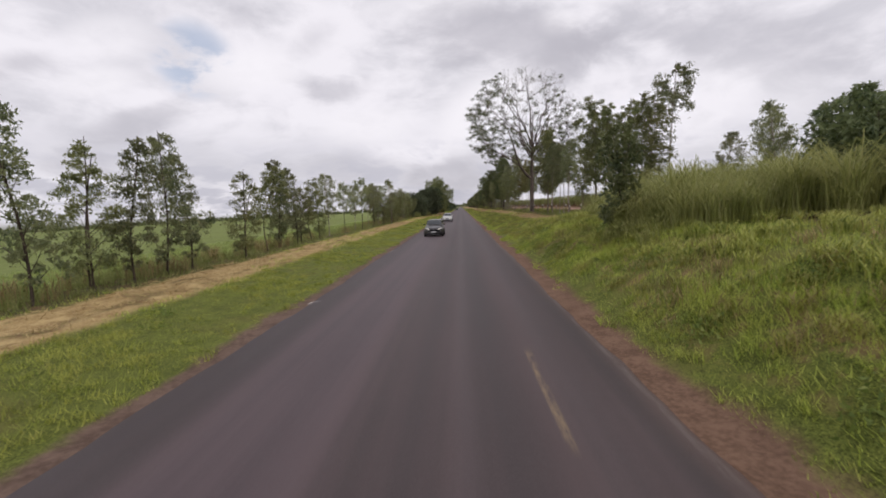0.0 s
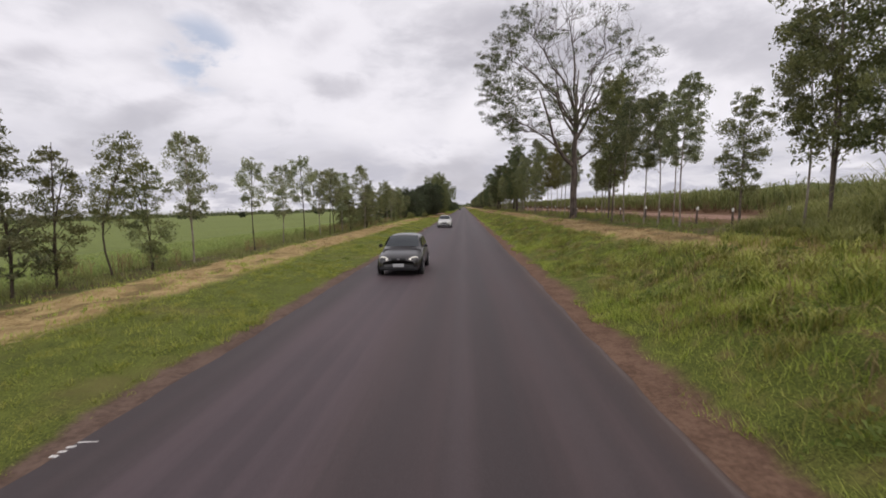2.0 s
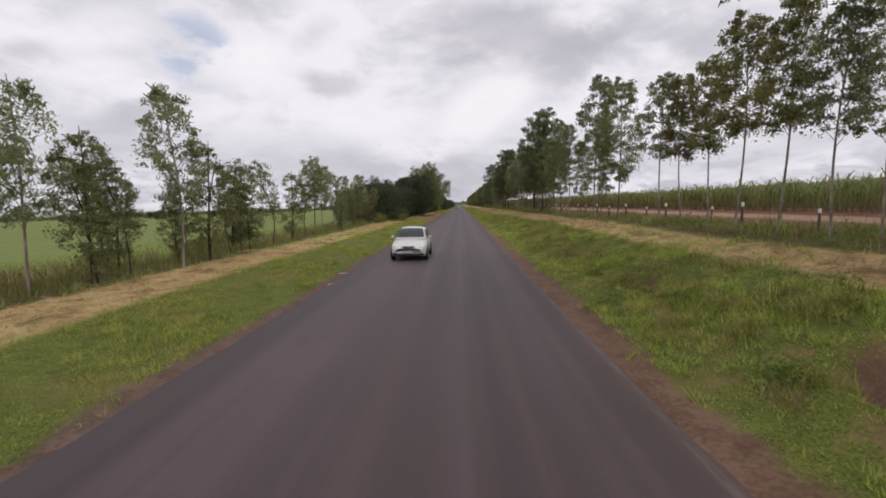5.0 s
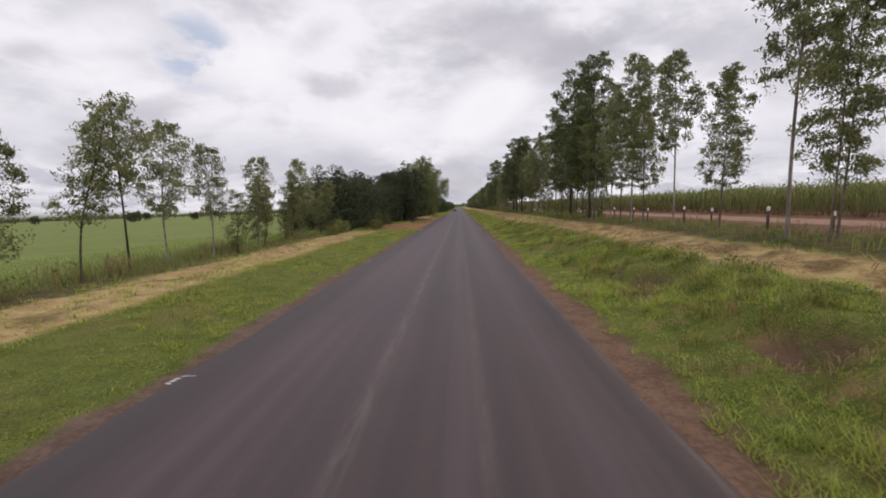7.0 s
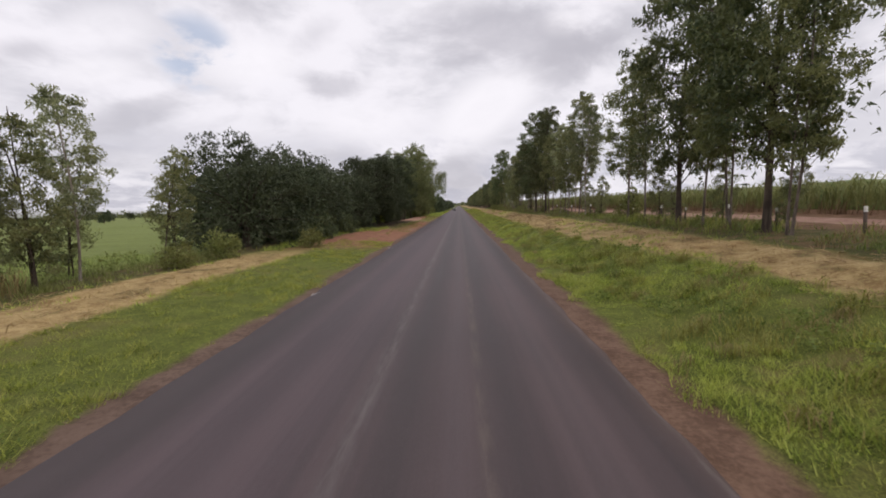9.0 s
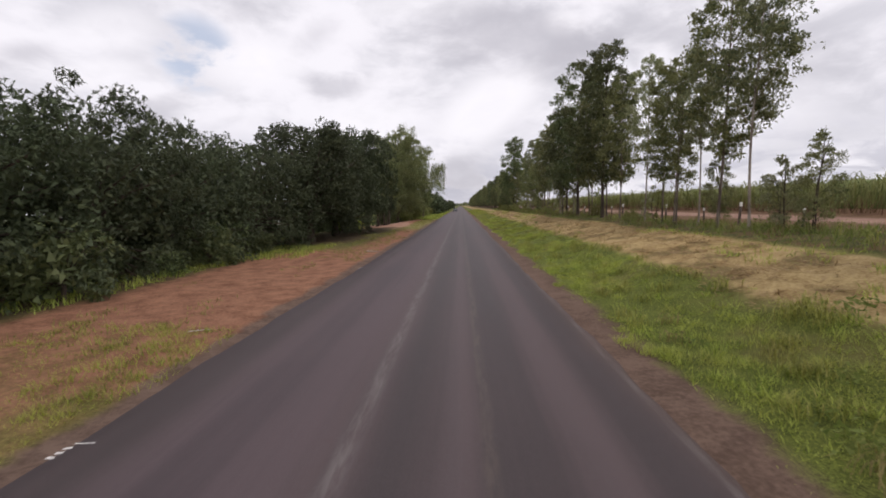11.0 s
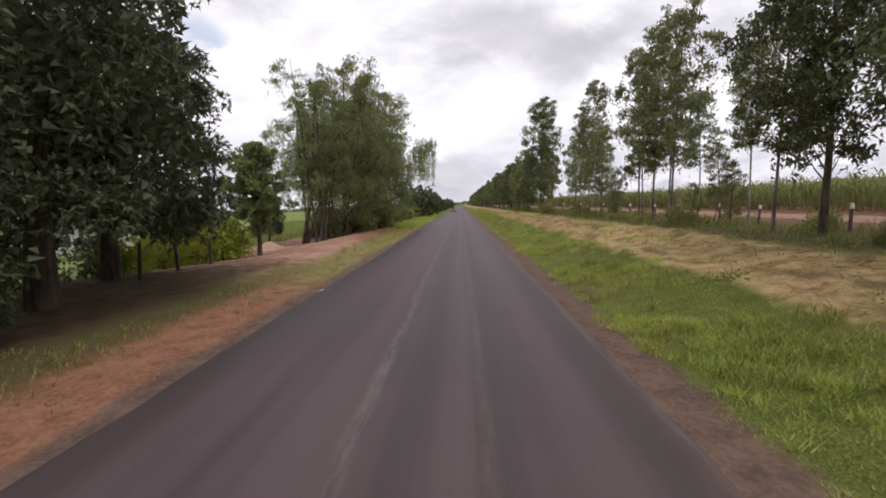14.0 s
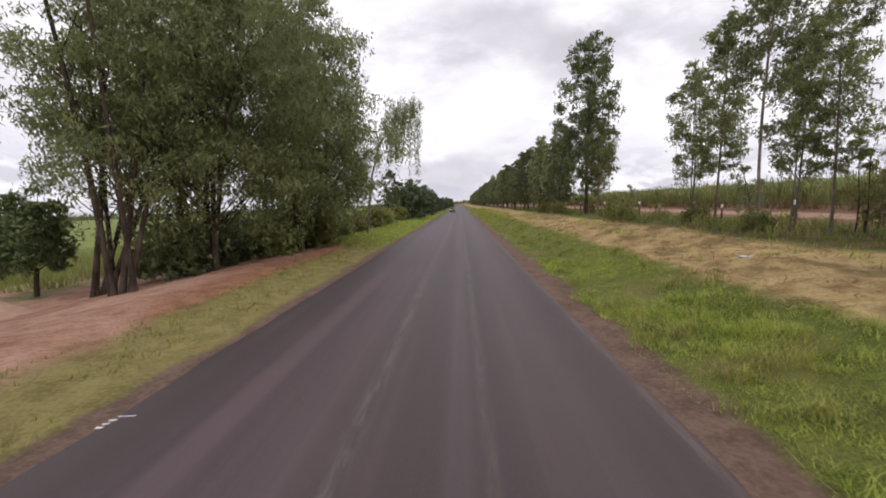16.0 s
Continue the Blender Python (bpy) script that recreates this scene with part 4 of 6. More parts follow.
# left row of young gums: distance along the road, offset, height, kind
LEFT_A = [(12.2, -12.2, 6.0, 4), (14.6, -12.4, 5.0, 2), (16.0, -12.0, 5.2, 4), (18.1, -12.2, 5.8, 4), (20.2, -12.4, 5.2, 4), (23.8, -11.6, 4.7, 2),
          (28.6, -12.4, 5.2, 3), (29.8, -12.2, 5.2, 4), (31.0, -12.6, 6.0, 4), (33.6, -12.3, 5.6, 4), (35.3, -12.6, 4.4, 2), (37.4, -12.4, 5.0, 3)]
LEFT_B = [(39.6, -12.5, 4.4, 2), (42.2, -12.4, 6.2, 0), (48.3, -12.4, 5.6, 1), (52.4, -12.3, 5.6, 0), (56.8, -12.4, 6.6, 1), (60.8, -12.4, 6.0, 0),
          (63.2, -12.3, 6.2, 1), (65.2, -12.4, 6.4, 1), (67.2, -12.2, 6.2, 0), (69.2, -11.8, 5.2, 2), (71.2, -12.2, 4.8, 3), (72.8, -11.2, 7.4, 0)]
LEFT_C = [(75.2, -11.4, 5.6, 2), (78.0, -11.8, 5.0, 3), (80.5, -12.0, 5.0, 2), (84.0, -12.2, 5.4, 3), (88.0, -12.4, 5.2, 2), (91.4, -12.5, 5.8, 3),
          (93.5, -12.4, 6.8, 1), (95.8, -12.4, 6.4, 0), (99.5, -12.5, 5.9, 0), (101.4, -12.2, 3.6, 2), (107.1, -13.5, 6.2, 0), (108.2, -13.6, 3.6, 1)]
LEFT_D = [(112.2, -13.0, 5.6, 2), (113.8, -12.9, 6.7, 0), (117.8, -12.6, 5.0, 3), (119.4, -13.0, 4.6, 2)]
k = 0
for rows in (LEFT_A, LEFT_B, LEFT_C, LEFT_D):
    for y, x, h, kind in rows:
        k += 1
        stand(YOUNG[kind], x * 1.025, y, 77 * k, h * (1.06 if y < 40 else 1.0) / 6.0, group="young gums along the left field")

for j in (*range(4, 10), *range(19, 24)):
    stand(YOUNG[(2, 3, 2)[j % 3]], -13.6 + 1.0 * math.sin(j * 2.4), 61.0 + 2.35 * j + 0.8 * math.sin(j * 1.9), 97 * j, (3.8 + 0.9 * math.sin(j * 1.7)) / 6.0, "low bushy gum regrowth at the field's edge", "young gums along the left field")

# right row: distance, offset, height, kind
RIGHT_A = [(27.2, 11.9, 8.6, 3), (28.6, 11.7, 8.2, 0), (30.2, 11.3, 8.8, 3), (30.8, 14.6, 11.0, 6), (34.0, 11.2, 9.4, 0), (35.4, 10.9, 10.6, 3), (37.0, 11.4, 8.6, 1), (40.0, 11.2, 7.0, 3), (44.4, 11.0, 8.8, 1),
           (46.0, 11.4, 8.6, 4), (47.4, 11.2, 8.8, 1), (49.4, 11.2, 8.8, 1), (52.2, 11.0, 9.6, 1), (54.0, 10.8, 11.4, 0), (56.0, 11.2, 11.6, 3)]
RIGHT_B = [(57.6, 12.2, 6.2, 4), (59.0, 11.9, 6.8, 1), (60.2, 12.1, 6.6, 1), (61.6, 11.9, 6.8, 4), (65.4, 13.6, 6.9, 1), (66.8, 11.2, 8.0, 4), (68.6, 11.4, 8.4, 1), (70.6, 11.2, 9.4, 5), (73.0, 11.2, 9.8, 5), (75.2, 11.4, 8.8, 5), (77.4, 11.3, 8.6, 5), (79.6, 11.2, 9.4, 1),
           (86.6, 11.4, 11.0, 0), (90.4, 11.4, 8.8, 3), (92.5, 11.5, 12.8, 1), (96.5, 11.5, 8.2, 0), (100.6, 11.5, 10.4, 1), (104.2, 11.4, 9.2, 0)]
RIGHT_C = [(106.5, 11.5, 12.0, 1), (108.5, 11.6, 10.0, 0), (110.0, 11.4, 10.6, 4), (114.3, 11.5, 10.8, 3), (115.5, 11.5, 15.0, 2), (118.0, 11.6, 12.0, 3),
           (119.6, 11.4, 11.0, 0), (122.0, 11.5, 14.6, 2), (126.3, 11.6, 11.4, 0), (128.4, 11.4, 12.0, 3), (138.6, 11.5, 11.0, 1), (140.8, 11.5, 12.6, 0)]
RIGHT_D = [(142.5, 11.6, 9.6, 4), (144.3, 11.4, 9.8, 3), (146.1, 11.5, 10.0, 0), (148.2, 11.4, 11.4, 4), (153.0, 11.6, 11.2, 0), (156.2, 11.4, 14.6, 2),
           (157.0, 12.0, 11.6, 0), (160.3, 11.6, 11.6, 3), (163.9, 11.5, 15.4, 2), (166.1, 11.6, 10.8, 1), (168.0, 11.4, 12.4, 2), (170.3, 11.5, 11.8, 0)]
RIGHT_E = [(171.8, 11.6, 8.6, 1), (175.6, 11.6, 7.6, 1), (178.0, 11.5, 13.0, 3), (180.0, 11.4, 12.2, 0), (182.4, 11.6, 11.6, 3), (189.8, 11.5, 8.8, 0),
           (191.4, 11.6, 8.4, 3), (193.1, 11.5, 12.8, 1), (195.8, 11.4, 10.2, 0), (198.2, 11.6, 9.0, 3), (215.8, 11.5, 16.6, 2), (214.0, 12.0, 10.0, 3)]
for rows in (RIGHT_A, RIGHT_B, RIGHT_C, RIGHT_D, RIGHT_E):
    for y, x, h, kind in rows:
        k += 1
        stand(TALL[kind], x * 0.97, y, 83 * k, (h - 1.3) / 12.0, group="tall gums along the right fence")
# both rows run on into the distance
y = 220.0
while y < 620:
    k += 1
    step = 2.6 + y / 220
    stand(FAR[k % 2], 11.3 + math.sin(k * 2.3) * 0.8, y, 61 * k, (7.5 + 2.6 * abs(math.sin(k * 1.7))) / 12.0, group="tall gums along the right fence")
    if y > 236 and k % 2:
        stand(FAR[(2, 1, 2)[k % 3]], -9.5 + math.sin(k * 1.9), y + 4, 50 * k, (0.75, 0.6, 0.7)[k % 3] * (0.8 + 0.3 * abs(math.sin(k * 3.1))), group="trees along the far left verge")
    y += step

big_tree((10.2, 64.0, float(ground_z(10.2, 64.0)) - 0.05))

# the dark mango grove
for j, (y, x, s, kind) in enumerate([(127.6, -14.0, 0.92, 0), (132.2, -14.2, 0.88, 0), (137.0, -14.2, 0.90, 0), (141.8, -14.0, 0.98, 2), (147.5, -13.4, 0.90, 0),
                                     (153.0, -11.0, 0.97, 1), (159.6, -11.1, 0.92, 3), (164.8, -10.8, 1.15, 1), (169.8, -13.0, 1.06, 1), (158.0, -19.5, 1.0, 4), (147.0, -19.5, 0.9, 4), (136.0, -19.5, 0.8, 4)]):
    stand([*MANGO, FAR[2]][kind], x, y, 57 * j, s, group="mango grove")

# dark undergrowth at the foot of the grove and of the weeping gums
for j in range(21):
    stand(SHRUB[2], (-11.4 if j < 7 else -15.0) + 0.6 * math.sin(j * 2.2), 130.0 + (2.5 * j if j < 7 else 2.6 * (j - 4)), 63 * j, 0.75 + 0.25 * math.sin(j * 1.7), "low dark bush under the grove", "undergrowth")
for j in range(15):
    stand(SHRUB[2], (-11.6, -13.2)[j % 2] + 0.6 * math.sin(j * 2.6), 193.5 + 1.25 * j, 45 * j, 1.0 + 0.03 * j + 0.25 * math.sin(j * 1.1), "dark wild bush among the gum stems", "undergrowth")

# weeping gums at the far end of the yard
for j, (y, x, s, kind) in enumerate([(190.6, -12.0, 1.04, 0), (191.6, -13.6, 1.0, 2), (194.5, -10.8, 1.12, 1), (197.5, -12.8, 1.16, 0), (200.5, -9.0, 1.14, 1), (205.0, -8.6, 1.1, 1), (209.0, -10.5, 0.8, 1)]):
    stand(WEEPING[kind], x, y, 71 * j, s, group="weeping gums beside the dirt yard")

# shrubs
for j in range(8):
    stand(YOUNG[2], 12.2 + 0.5 * math.sin(j * 2.2), 116.0 + 3.9 * j + 0.8 * math.sin(j * 1.7), 87 * j, 0.5 + 0.1 * math.sin(j * 2.9), "bushy gum regrowth between the taller stems", "wild shrubs")
stand(YOUNG[3], 11.8, 175.3, 10, 0.6, "low airy sapling beside the fence", "wild shrubs")
stand(YOUNG[2], 11.4, 187.4, 130, 0.55, "low airy sapling beside the fence", "wild shrubs")
stand(YOUNG[2], 11.9, 188.6, 30, 0.62, "low airy sapling beside the fence", "wild shrubs")
stand(YOUNG[2], 12.0, 174.2, 80, 0.5, "low airy sapling beside the fence", "wild shrubs")
stand(SHRUB[3], 5.95, 16.8, 40, 0.98, "dark bushy gum sapling at the end of the long grass", "saplings on the bank")
for j, (y, x, s) in enumerate([(15.4, 13.9, 1.0), (16.8, 15.0, 1.05), (18.6, 16.4, 1.1)]):
    stand(SHRUB[4], x, y, 30 + 50 * j, s, group="trees in the tall grass")
for j, (y, x, s, kind) in enumerate([(16.0, 6.2, 0.45, 0), (17.5, 8.4, 0.5, 0), (20.0, 10.5, 0.6, 0), (24.0, 12.0, 0.7, 0), (29.0, 12.8, 0.8, 0),
                                     (131.5, 12.2, 0.7, 0), (203.0, 9.6, 0.65, 0), (221.0, 9.8, 0.6, 0), (228.0, 9.9, 0.65, 0),
                                     (120.5, -11.8, 0.6, 0), (126.0, -9.2, 0.5, 0), (116.6, -11.6, 0.45, 0)]):
    stand(SHRUB[kind], x, y, 67 * j, s, group="wild shrubs")
for j, (y, x, s) in enumerate([(179.0, -14.8, 1.05), (181.0, -14.9, 1.05), (183.4, -16.4, 0.85), (177.2, -15.4, 0.9), (175.0, -14.6, 0.6), (172.0, -14.2, 0.55)]):
    stand(SHRUB[1], x, y, 40 * j, s, group="yellow-green hedge shrubs")
for j in range(12):
    stand(SHRUB[0], 11.3 + 0.9 * math.sin(j * 2.7), 151.0 + 6.6 * j + 2.0 * math.sin(j * 1.3), 83 * j, 0.36 + 0.12 * math.sin(j * 2.1), group="wild shrubs")
for j in range(22):
    stand(FAR[3], -9.6 + math.sin(j * 2.1) * 0.7, 199 + j * 4.2, 91 * j, 0.75 + 0.25 * math.sin(j * 1.3), group="wild shrubs")

tiered_tree((-12.7, 181.4, float(ground_z(-12.7, 181.4)) - 0.05))
overhang_tree((-7.9, 213.4, float(ground_z(-7.9, 213.4)) - 0.05))
settle(dense_tree("broadleaf_tree", 82, 4.3, 1.5, 13000, (0.15, 0.065), "small round dark green tree", M_BROAD, M_BARK_DARK, 0.24, 0.09, 40), -17.2, 193.0, 0)
settle(gum_tree("broadleaf_tree", 83, 3.0, 0.3, 2.4, 14, 40, (0.16, 0.05), 0.07, M_BARK_DARK, M_WEED, "feathery small tree before the chapel"), -17.7, 184.2, 0)
for j, (y, x, h) in enumerate([(20.0, 13.6, 4.8), (21.6, 14.8, 4.4), (23.0, 13.4, 4.0)]):
    stand(YOUNG[j % 2], x, y, 100 * j, h / 6.0, "thin pale sapling standing in the tall grass", "saplings on the bank")
for j in range(13):
    y = 124.0 + 7.1 * j + 2.1 * math.sin(j * 2.9)
    stand(SAPLING[j % 2], 11.7 + 0.7 * math.sin(j * 1.7), y, 73 * j, 0.55 + 0.35 * abs(math.sin(j * 2.3)), group="saplings along the fence")
discard([*SAPLING, *YOUNG, *TALL, *FAR, *WEEPING, *MANGO, *SHRUB])


# ---- grass, crops, straw ----
def blades(r, x, y, height, width, bend, lift=0.0):
    """Bent single blades standing on the ground: corners (n, 3, 3)."""
    k = len(x)
    base = np.stack([x, y, ground_z(x, y) - 0.02 + lift], 1)
    a = r.uniform(0, 2 * np.pi, k)
    d = np.stack([np.cos(a), np.sin(a), np.zeros(k)], 1)
    w = np.stack([-d[:, 1], d[:, 0], np.zeros(k)], 1) * (width * r.uniform(0.6, 1.3, k))[:, None] / 2
    h = (height * np.ones(k) * r.uniform(0.55, 1.25, k))[:, None]
    out = bend * r.uniform(0.3, 1.3, k)[:, None]
    up = np.array((0, 0, 1.0))
    tip = base + up * h * (1 - 0.25 * out) + d * h * out
    return np.stack([base - w, base + w, tip], 1)


def arching(r, x, y, height, length, width, bend=0.9, low=0.15):
    """Long leaves that rise and arch over, three pieces each."""
    k = len(x)
    base = np.stack([x, y, ground_z(x, y) + height * r.uniform(low, 0.55, k)], 1)
    a = r.uniform(0, 2 * np.pi, k)
    d = np.stack([np.cos(a), np.sin(a), np.zeros(k)], 1)
    w = np.stack([-d[:, 1], d[:, 0], np.zeros(k)], 1) * (width * r.uniform(0.7, 1.2, k))[:, None] / 2
    ln = (length * r.uniform(0.7, 1.2, k))[:, None]
    b = (bend * r.uniform(0.5, 1.3, k))[:, None]
    up = np.array((0, 0, 1.0))
    p1 = base + up * ln * 0.42 + d * ln * 0.10 * b
    p2 = p1 + up * ln * 0.26 + d * ln * 0.28 * b
    p3 = p2 - up * ln * 0.16 * b + d * ln * 0.30 * b
    return np.concatenate([np.stack([base - w, base + w, p1 + w, p1 - w], 1), np.stack([p1 - w, p1 + w, p2 + w * 0.8, p2 - w * 0.8], 1),
                           np.stack([p2 - w * 0.8, p2 + w * 0.8, p3 + w * 0.1, p3 - w * 0.1], 1)])


def scatter(r, x0, x1, y0, y1, per_square, clump=1, spread=0.08):
    """Clumped random places in a rectangle."""
    k = int((x1 - x0) * (y1 - y0) * per_square / clump)
    cx, cy = r.uniform(x0, x1, k), r.uniform(y0, y1, k)
    cx, cy = np.repeat(cx, clump) + r.normal(size=k * clump) * spread, np.repeat(cy, clump) + r.normal(size=k * clump) * spread
    return cx, cy


def stuff(name, corners, mat, label, category):
    return tagged(pieces(name, corners, mat), label, category, kind="stuff")


def tussock(x, y):
    """0 in the hollows between the grass tussocks, 1 on them."""
    return ease(waves(x * 3.1, y * 2.5) + 0.5 * waves(y * 4.3 + 1, x * 5.1), -0.35, 0.7)


def verge_edge(y):
    """How far the turf reaches towards the road, wavering along it."""
    return 0.22 * np.sin(y * 1.3) + 0.16 * np.sin(y * 3.1 + 1) + 0.12 * np.sin(y * 0.37)


r = np.random.default_rng(5)
for x0, x1, y0, y1, dense in ((2.75, 5.4, -3, 196, 640), (5.4, 7.6, -3, 196, 300), (2.9, 7.4, 196, 232, 110)):
    x, y = scatter(r, x0, x1, y0, y1, dense, 18, 0.095)
    keep = (x > 3.02 + 0.1 * ease(y, 100, 124) + 0.7 * verge_edge(y)) & (x < 7.2 - 1.0 * ease(y, 112, 128) + 0.7 * verge_edge(y * 0.7)) & (hollows(x, y) < 0.25 + 0.9 * r.random(len(x)))
    x, y = x[keep], y[keep]
    mound = tussock(x, y)
    keep = r.random(len(x)) < 0.45 + 0.75 * mound
    x, y, mound = x[keep], y[keep], mound[keep]
    tall = 0.05 + 0.16 * mound + 0.07 * ease(waves(x * 1.1, y * 0.9), 0, 0.8) + 0.06 * mound * (1 - ease(y, 90, 120)) * ease(x, 3.6, 4.6)
    stuff("verge_grass", blades(r, x, y, tall, 0.015, 1.0), M_GRASS, "bright green uneven grass on the raised verge", "grass")
x, y = scatter(r, 3.7, 6.9, 0, 118, 46, 34, 0.13)
keep = hollows(x, y) < 0.2 + 0.9 * r.random(len(x))
stuff("verge_weeds", arching(r, x[keep], y[keep], 0.03, 0.29, 0.014, 1.2, 0.0), M_TALL, "coarse arching tufts on the eroded verge", "grass")
x, y = scatter(r, 3.3, 6.2, 112, 232, 20, 30, 0.13)
stuff("verge_weeds", arching(r, x, y, 0.03, 0.31, 0.014, 1.2, 0.0), M_TALL, "scattered arching tufts in the verge grass", "grass")
x, y = scatter(r, 3.3, 7.0, 0, 232, 7, 18, 0.12)
keep = (y < 114) | (x < 4.4)
stuff("verge_weeds", arching(r, x[keep], y[keep], 0.03, 0.28, 0.014, 1.15, 0.0), M_DRY, "half-dry tufts in the verge grass", "grass")
x, y = scatter(r, 3.6, 7.0, 0, 232, 26, 80, 0.17)
keep = (hollows(x, y) < 0.4) & (y + 40 * waves(x, y * 0.3) < 140)
x, y = x[keep], y[keep]
stuff("verge_weeds", leaves(r, np.stack([x, y, ground_z(x, y) + r.uniform(0.03, 0.26, len(x))], 1), 0.085, 0.050, 0.0), M_RANK, "low broad-leaved weeds in the verge grass", "weeds")
x, y = scatter(r, -8.9, -4.1, -3, 130, 380, 18, 0.095)
keep = (x < -4.56 + 0.5 * verge_edge(y + 9)) & (x > -8.6 + 1.4 * verge_edge(y * 0.6))
stuff("verge_grass", blades(r, x[keep], y[keep], 0.05 + 0.13 * tussock(x[keep], y[keep]), 0.015, 1.0), M_GRASS, "short bright green grass beside the asphalt", "grass")
x, y = scatter(r, -7.6, -4.2, -3, 126, 4, 40, 0.15)
keep = x < -4.5 + 0.5 * verge_edge(y + 9)
stuff("verge_weeds", leaves(r, np.stack([x[keep], y[keep], ground_z(x[keep], y[keep]) + r.uniform(0.02, 0.14, keep.sum())], 1), 0.075, 0.042, 0.0), M_RANK, "dark low weeds in the short grass", "weeds")
x, y = scatter(r, -7.2, -4.4, 128, 232, 90, 6, 0.07)
keep = (waves(x * 0.8, y * 0.45) > 0.0 - 0.6 * ease(y, 168, 176)) & (x < -4.9 + verge_edge(y))
stuff("verge_grass", blades(r, x[keep], y[keep], 0.13, 0.020, 0.7), M_TROD, "thin trodden grass at the yard's edge", "grass")
x, y = scatter(r, -9.5, -4.6, 203, 300, 40, 5, 0.08)
stuff("verge_grass", blades(r, x, y, 0.3, 0.03, 0.5), M_GRASS, "green grass on the far verge", "grass")
x, y = scatter(r, 3.2, 7.4, 232, 330, 35, 5, 0.08)
stuff("verge_grass", blades(r, x, y, 0.25, 0.035, 0.5), M_GRASS, "green grass on the far verge", "grass")
x, y = scatter(r, -11.8, -8.0, 124, 152, 70, 8, 0.13)
keep = (waves(x * 0.5, y * 0.2) > -0.25 + 0.5 * ease(x, -8.8, -8.0)) & (y < 149) & ((x < -10.2) | (y > 142))
stuff("grove_grass", blades(r, x[keep], y[keep], 0.30, 0.03, 0.6), M_GRASS, "long grass along the foot of the grove", "grass")

x, y = scatter(r, -8.8, -6.0, 128, 170, 60, 6, 0.09)
keep = waves(x * 0.35 + 1, y * 0.22 + 2) > 0.15 - 0.4 * ease(y, 143, 149)
stuff("grove_grass", blades(r, x[keep], y[keep], 0.16, 0.022, 0.7), M_TROD, "patches of short grass on the red earth", "grass")

# mown straw lying in strips
def straw(r, x, y):
    k = len(x)
    c = np.stack([x, y, ground_z(x, y) + r.uniform(0.0, 0.05, k) + 0.08 * ease(waves(x * 1.1, y * 0.7), 0.2, 0.9)], 1)
    d = r.normal(size=(k, 3)) * np.array((1, 1, 0.25))
    d = unit(d)
    w = unit(np.cross(d, np.array((0, 0, 1.0)) + r.normal(size=(k, 3)) * 0.3)) * 0.008
    ln = r.uniform(0.1, 0.3, k)[:, None]
    return np.stack([c - d * ln / 2 - w, c - d * ln / 2 + w, c + d * ln / 2 + w, c + d * ln / 2 - w], 1)


def ragged(x, y, lo, hi):
    """Whether a place lies inside a strip with uneven edges and gaps."""
    return (x > lo + 0.45 * waves(x * 0.2, y * 0.9) + 0.25 * np.sin(y * 0.23)) & (x < hi + 0.45 * waves(x * 0.2 + 5, y * 0.8)) & (waves(x * 0.55, y * 0.4 + 3) > -0.32)


x, y = scatter(r, 5.7, 10.2, 30, 235, 56, 9, 0.15)
keep = ragged(x, y, 7.0 - 1.0 * ease(y, 112, 128), 9.5)
stuff("cut_straw", straw(r, x[keep], y[keep]), M_STRAW, "pale mown straw lying in a strip", "straw")
x, y = scatter(r, 6.9, 9.6, 30, 235, 46, 10, 0.10)
keep = ~ragged(x, y, 7.0 - 1.0 * ease(y, 112, 128), 9.5) | (waves(x * 0.8 + 1, y * 0.3) > 0.62)
stuff("verge_grass", blades(r, x[keep], y[keep], 0.20, 0.026, 0.8), M_GRASS, "green tufts growing through the straw", "grass")
x, y = scatter(r, -11.9, -8.0, -3, 122, 48, 8, 0.16)
keep = ragged(x, y, -11.5, -8.4)
stuff("cut_straw", straw(r, x[keep], y[keep]), M_STRAW, "pale mown straw lying in a strip", "straw")
x, y = scatter(r, -11.9, -8.0, -3, 122, 46, 10, 0.10)
keep = ~ragged(x, y, -11.5, -8.4) | (waves(x * 0.8 + 1, y * 0.3) > 0.6)
stuff("verge_grass", blades(r, x[keep], y[keep], 0.16, 0.026, 0.8), M_GRASS, "green tufts growing through the straw", "grass")

# weeds under the two rows of trees
x, y = scatter(r, 9.8, 13.2, 33, 260, 52, 14, 0.22)
keep = waves(x * 0.4, y * 0.3) > -0.8
x, y = x[keep], y[keep]
stuff("fence_weeds", blades(r, x, y, 0.24 + 0.34 * ease(waves(x * 0.4, y * 0.33), -0.1, 0.8) * ease(x, 9.8, 10.8), 0.03, 0.8), M_RANK, "rank dark weeds along the fence line", "weeds")
x, y = scatter(r, 9.9, 13.4, 40, 235, 13, 40, 0.2)
keep = waves(x * 0.4, y * 0.33) > 0.0
x, y = x[keep], y[keep]
stuff("fence_weeds", leaves(r, np.stack([x, y, ground_z(x, y) + r.uniform(0.03, 0.55, len(x)) * (0.3 + 0.7 * ease(waves(x * 0.4, y * 0.33), 0.0, 0.7))], 1), 0.12, 0.06, 0.0), M_RANK, "dark leafy weeds along the fence line", "weeds")
x, y = scatter(r, 9.6, 13.8, 33, 235, 6, 12, 0.16)
stuff("dry_weeds", arching(r, x, y, 0.06, 0.42, 0.018, 1.0, 0.0), M_DRY, "half-dry weeds along the fence line", "weeds")
x, y = scatter(r, 9.8, 13.6, 33, 235, 6, 10, 0.14)
keep = waves(x * 0.3, y * 0.35) > 0.15
stuff("fence_weeds", arching(r, x[keep], y[keep], 0.10, 0.6, 0.022, 0.9, 0.0), M_TALL, "tall arching grass among the fence weeds", "weeds")
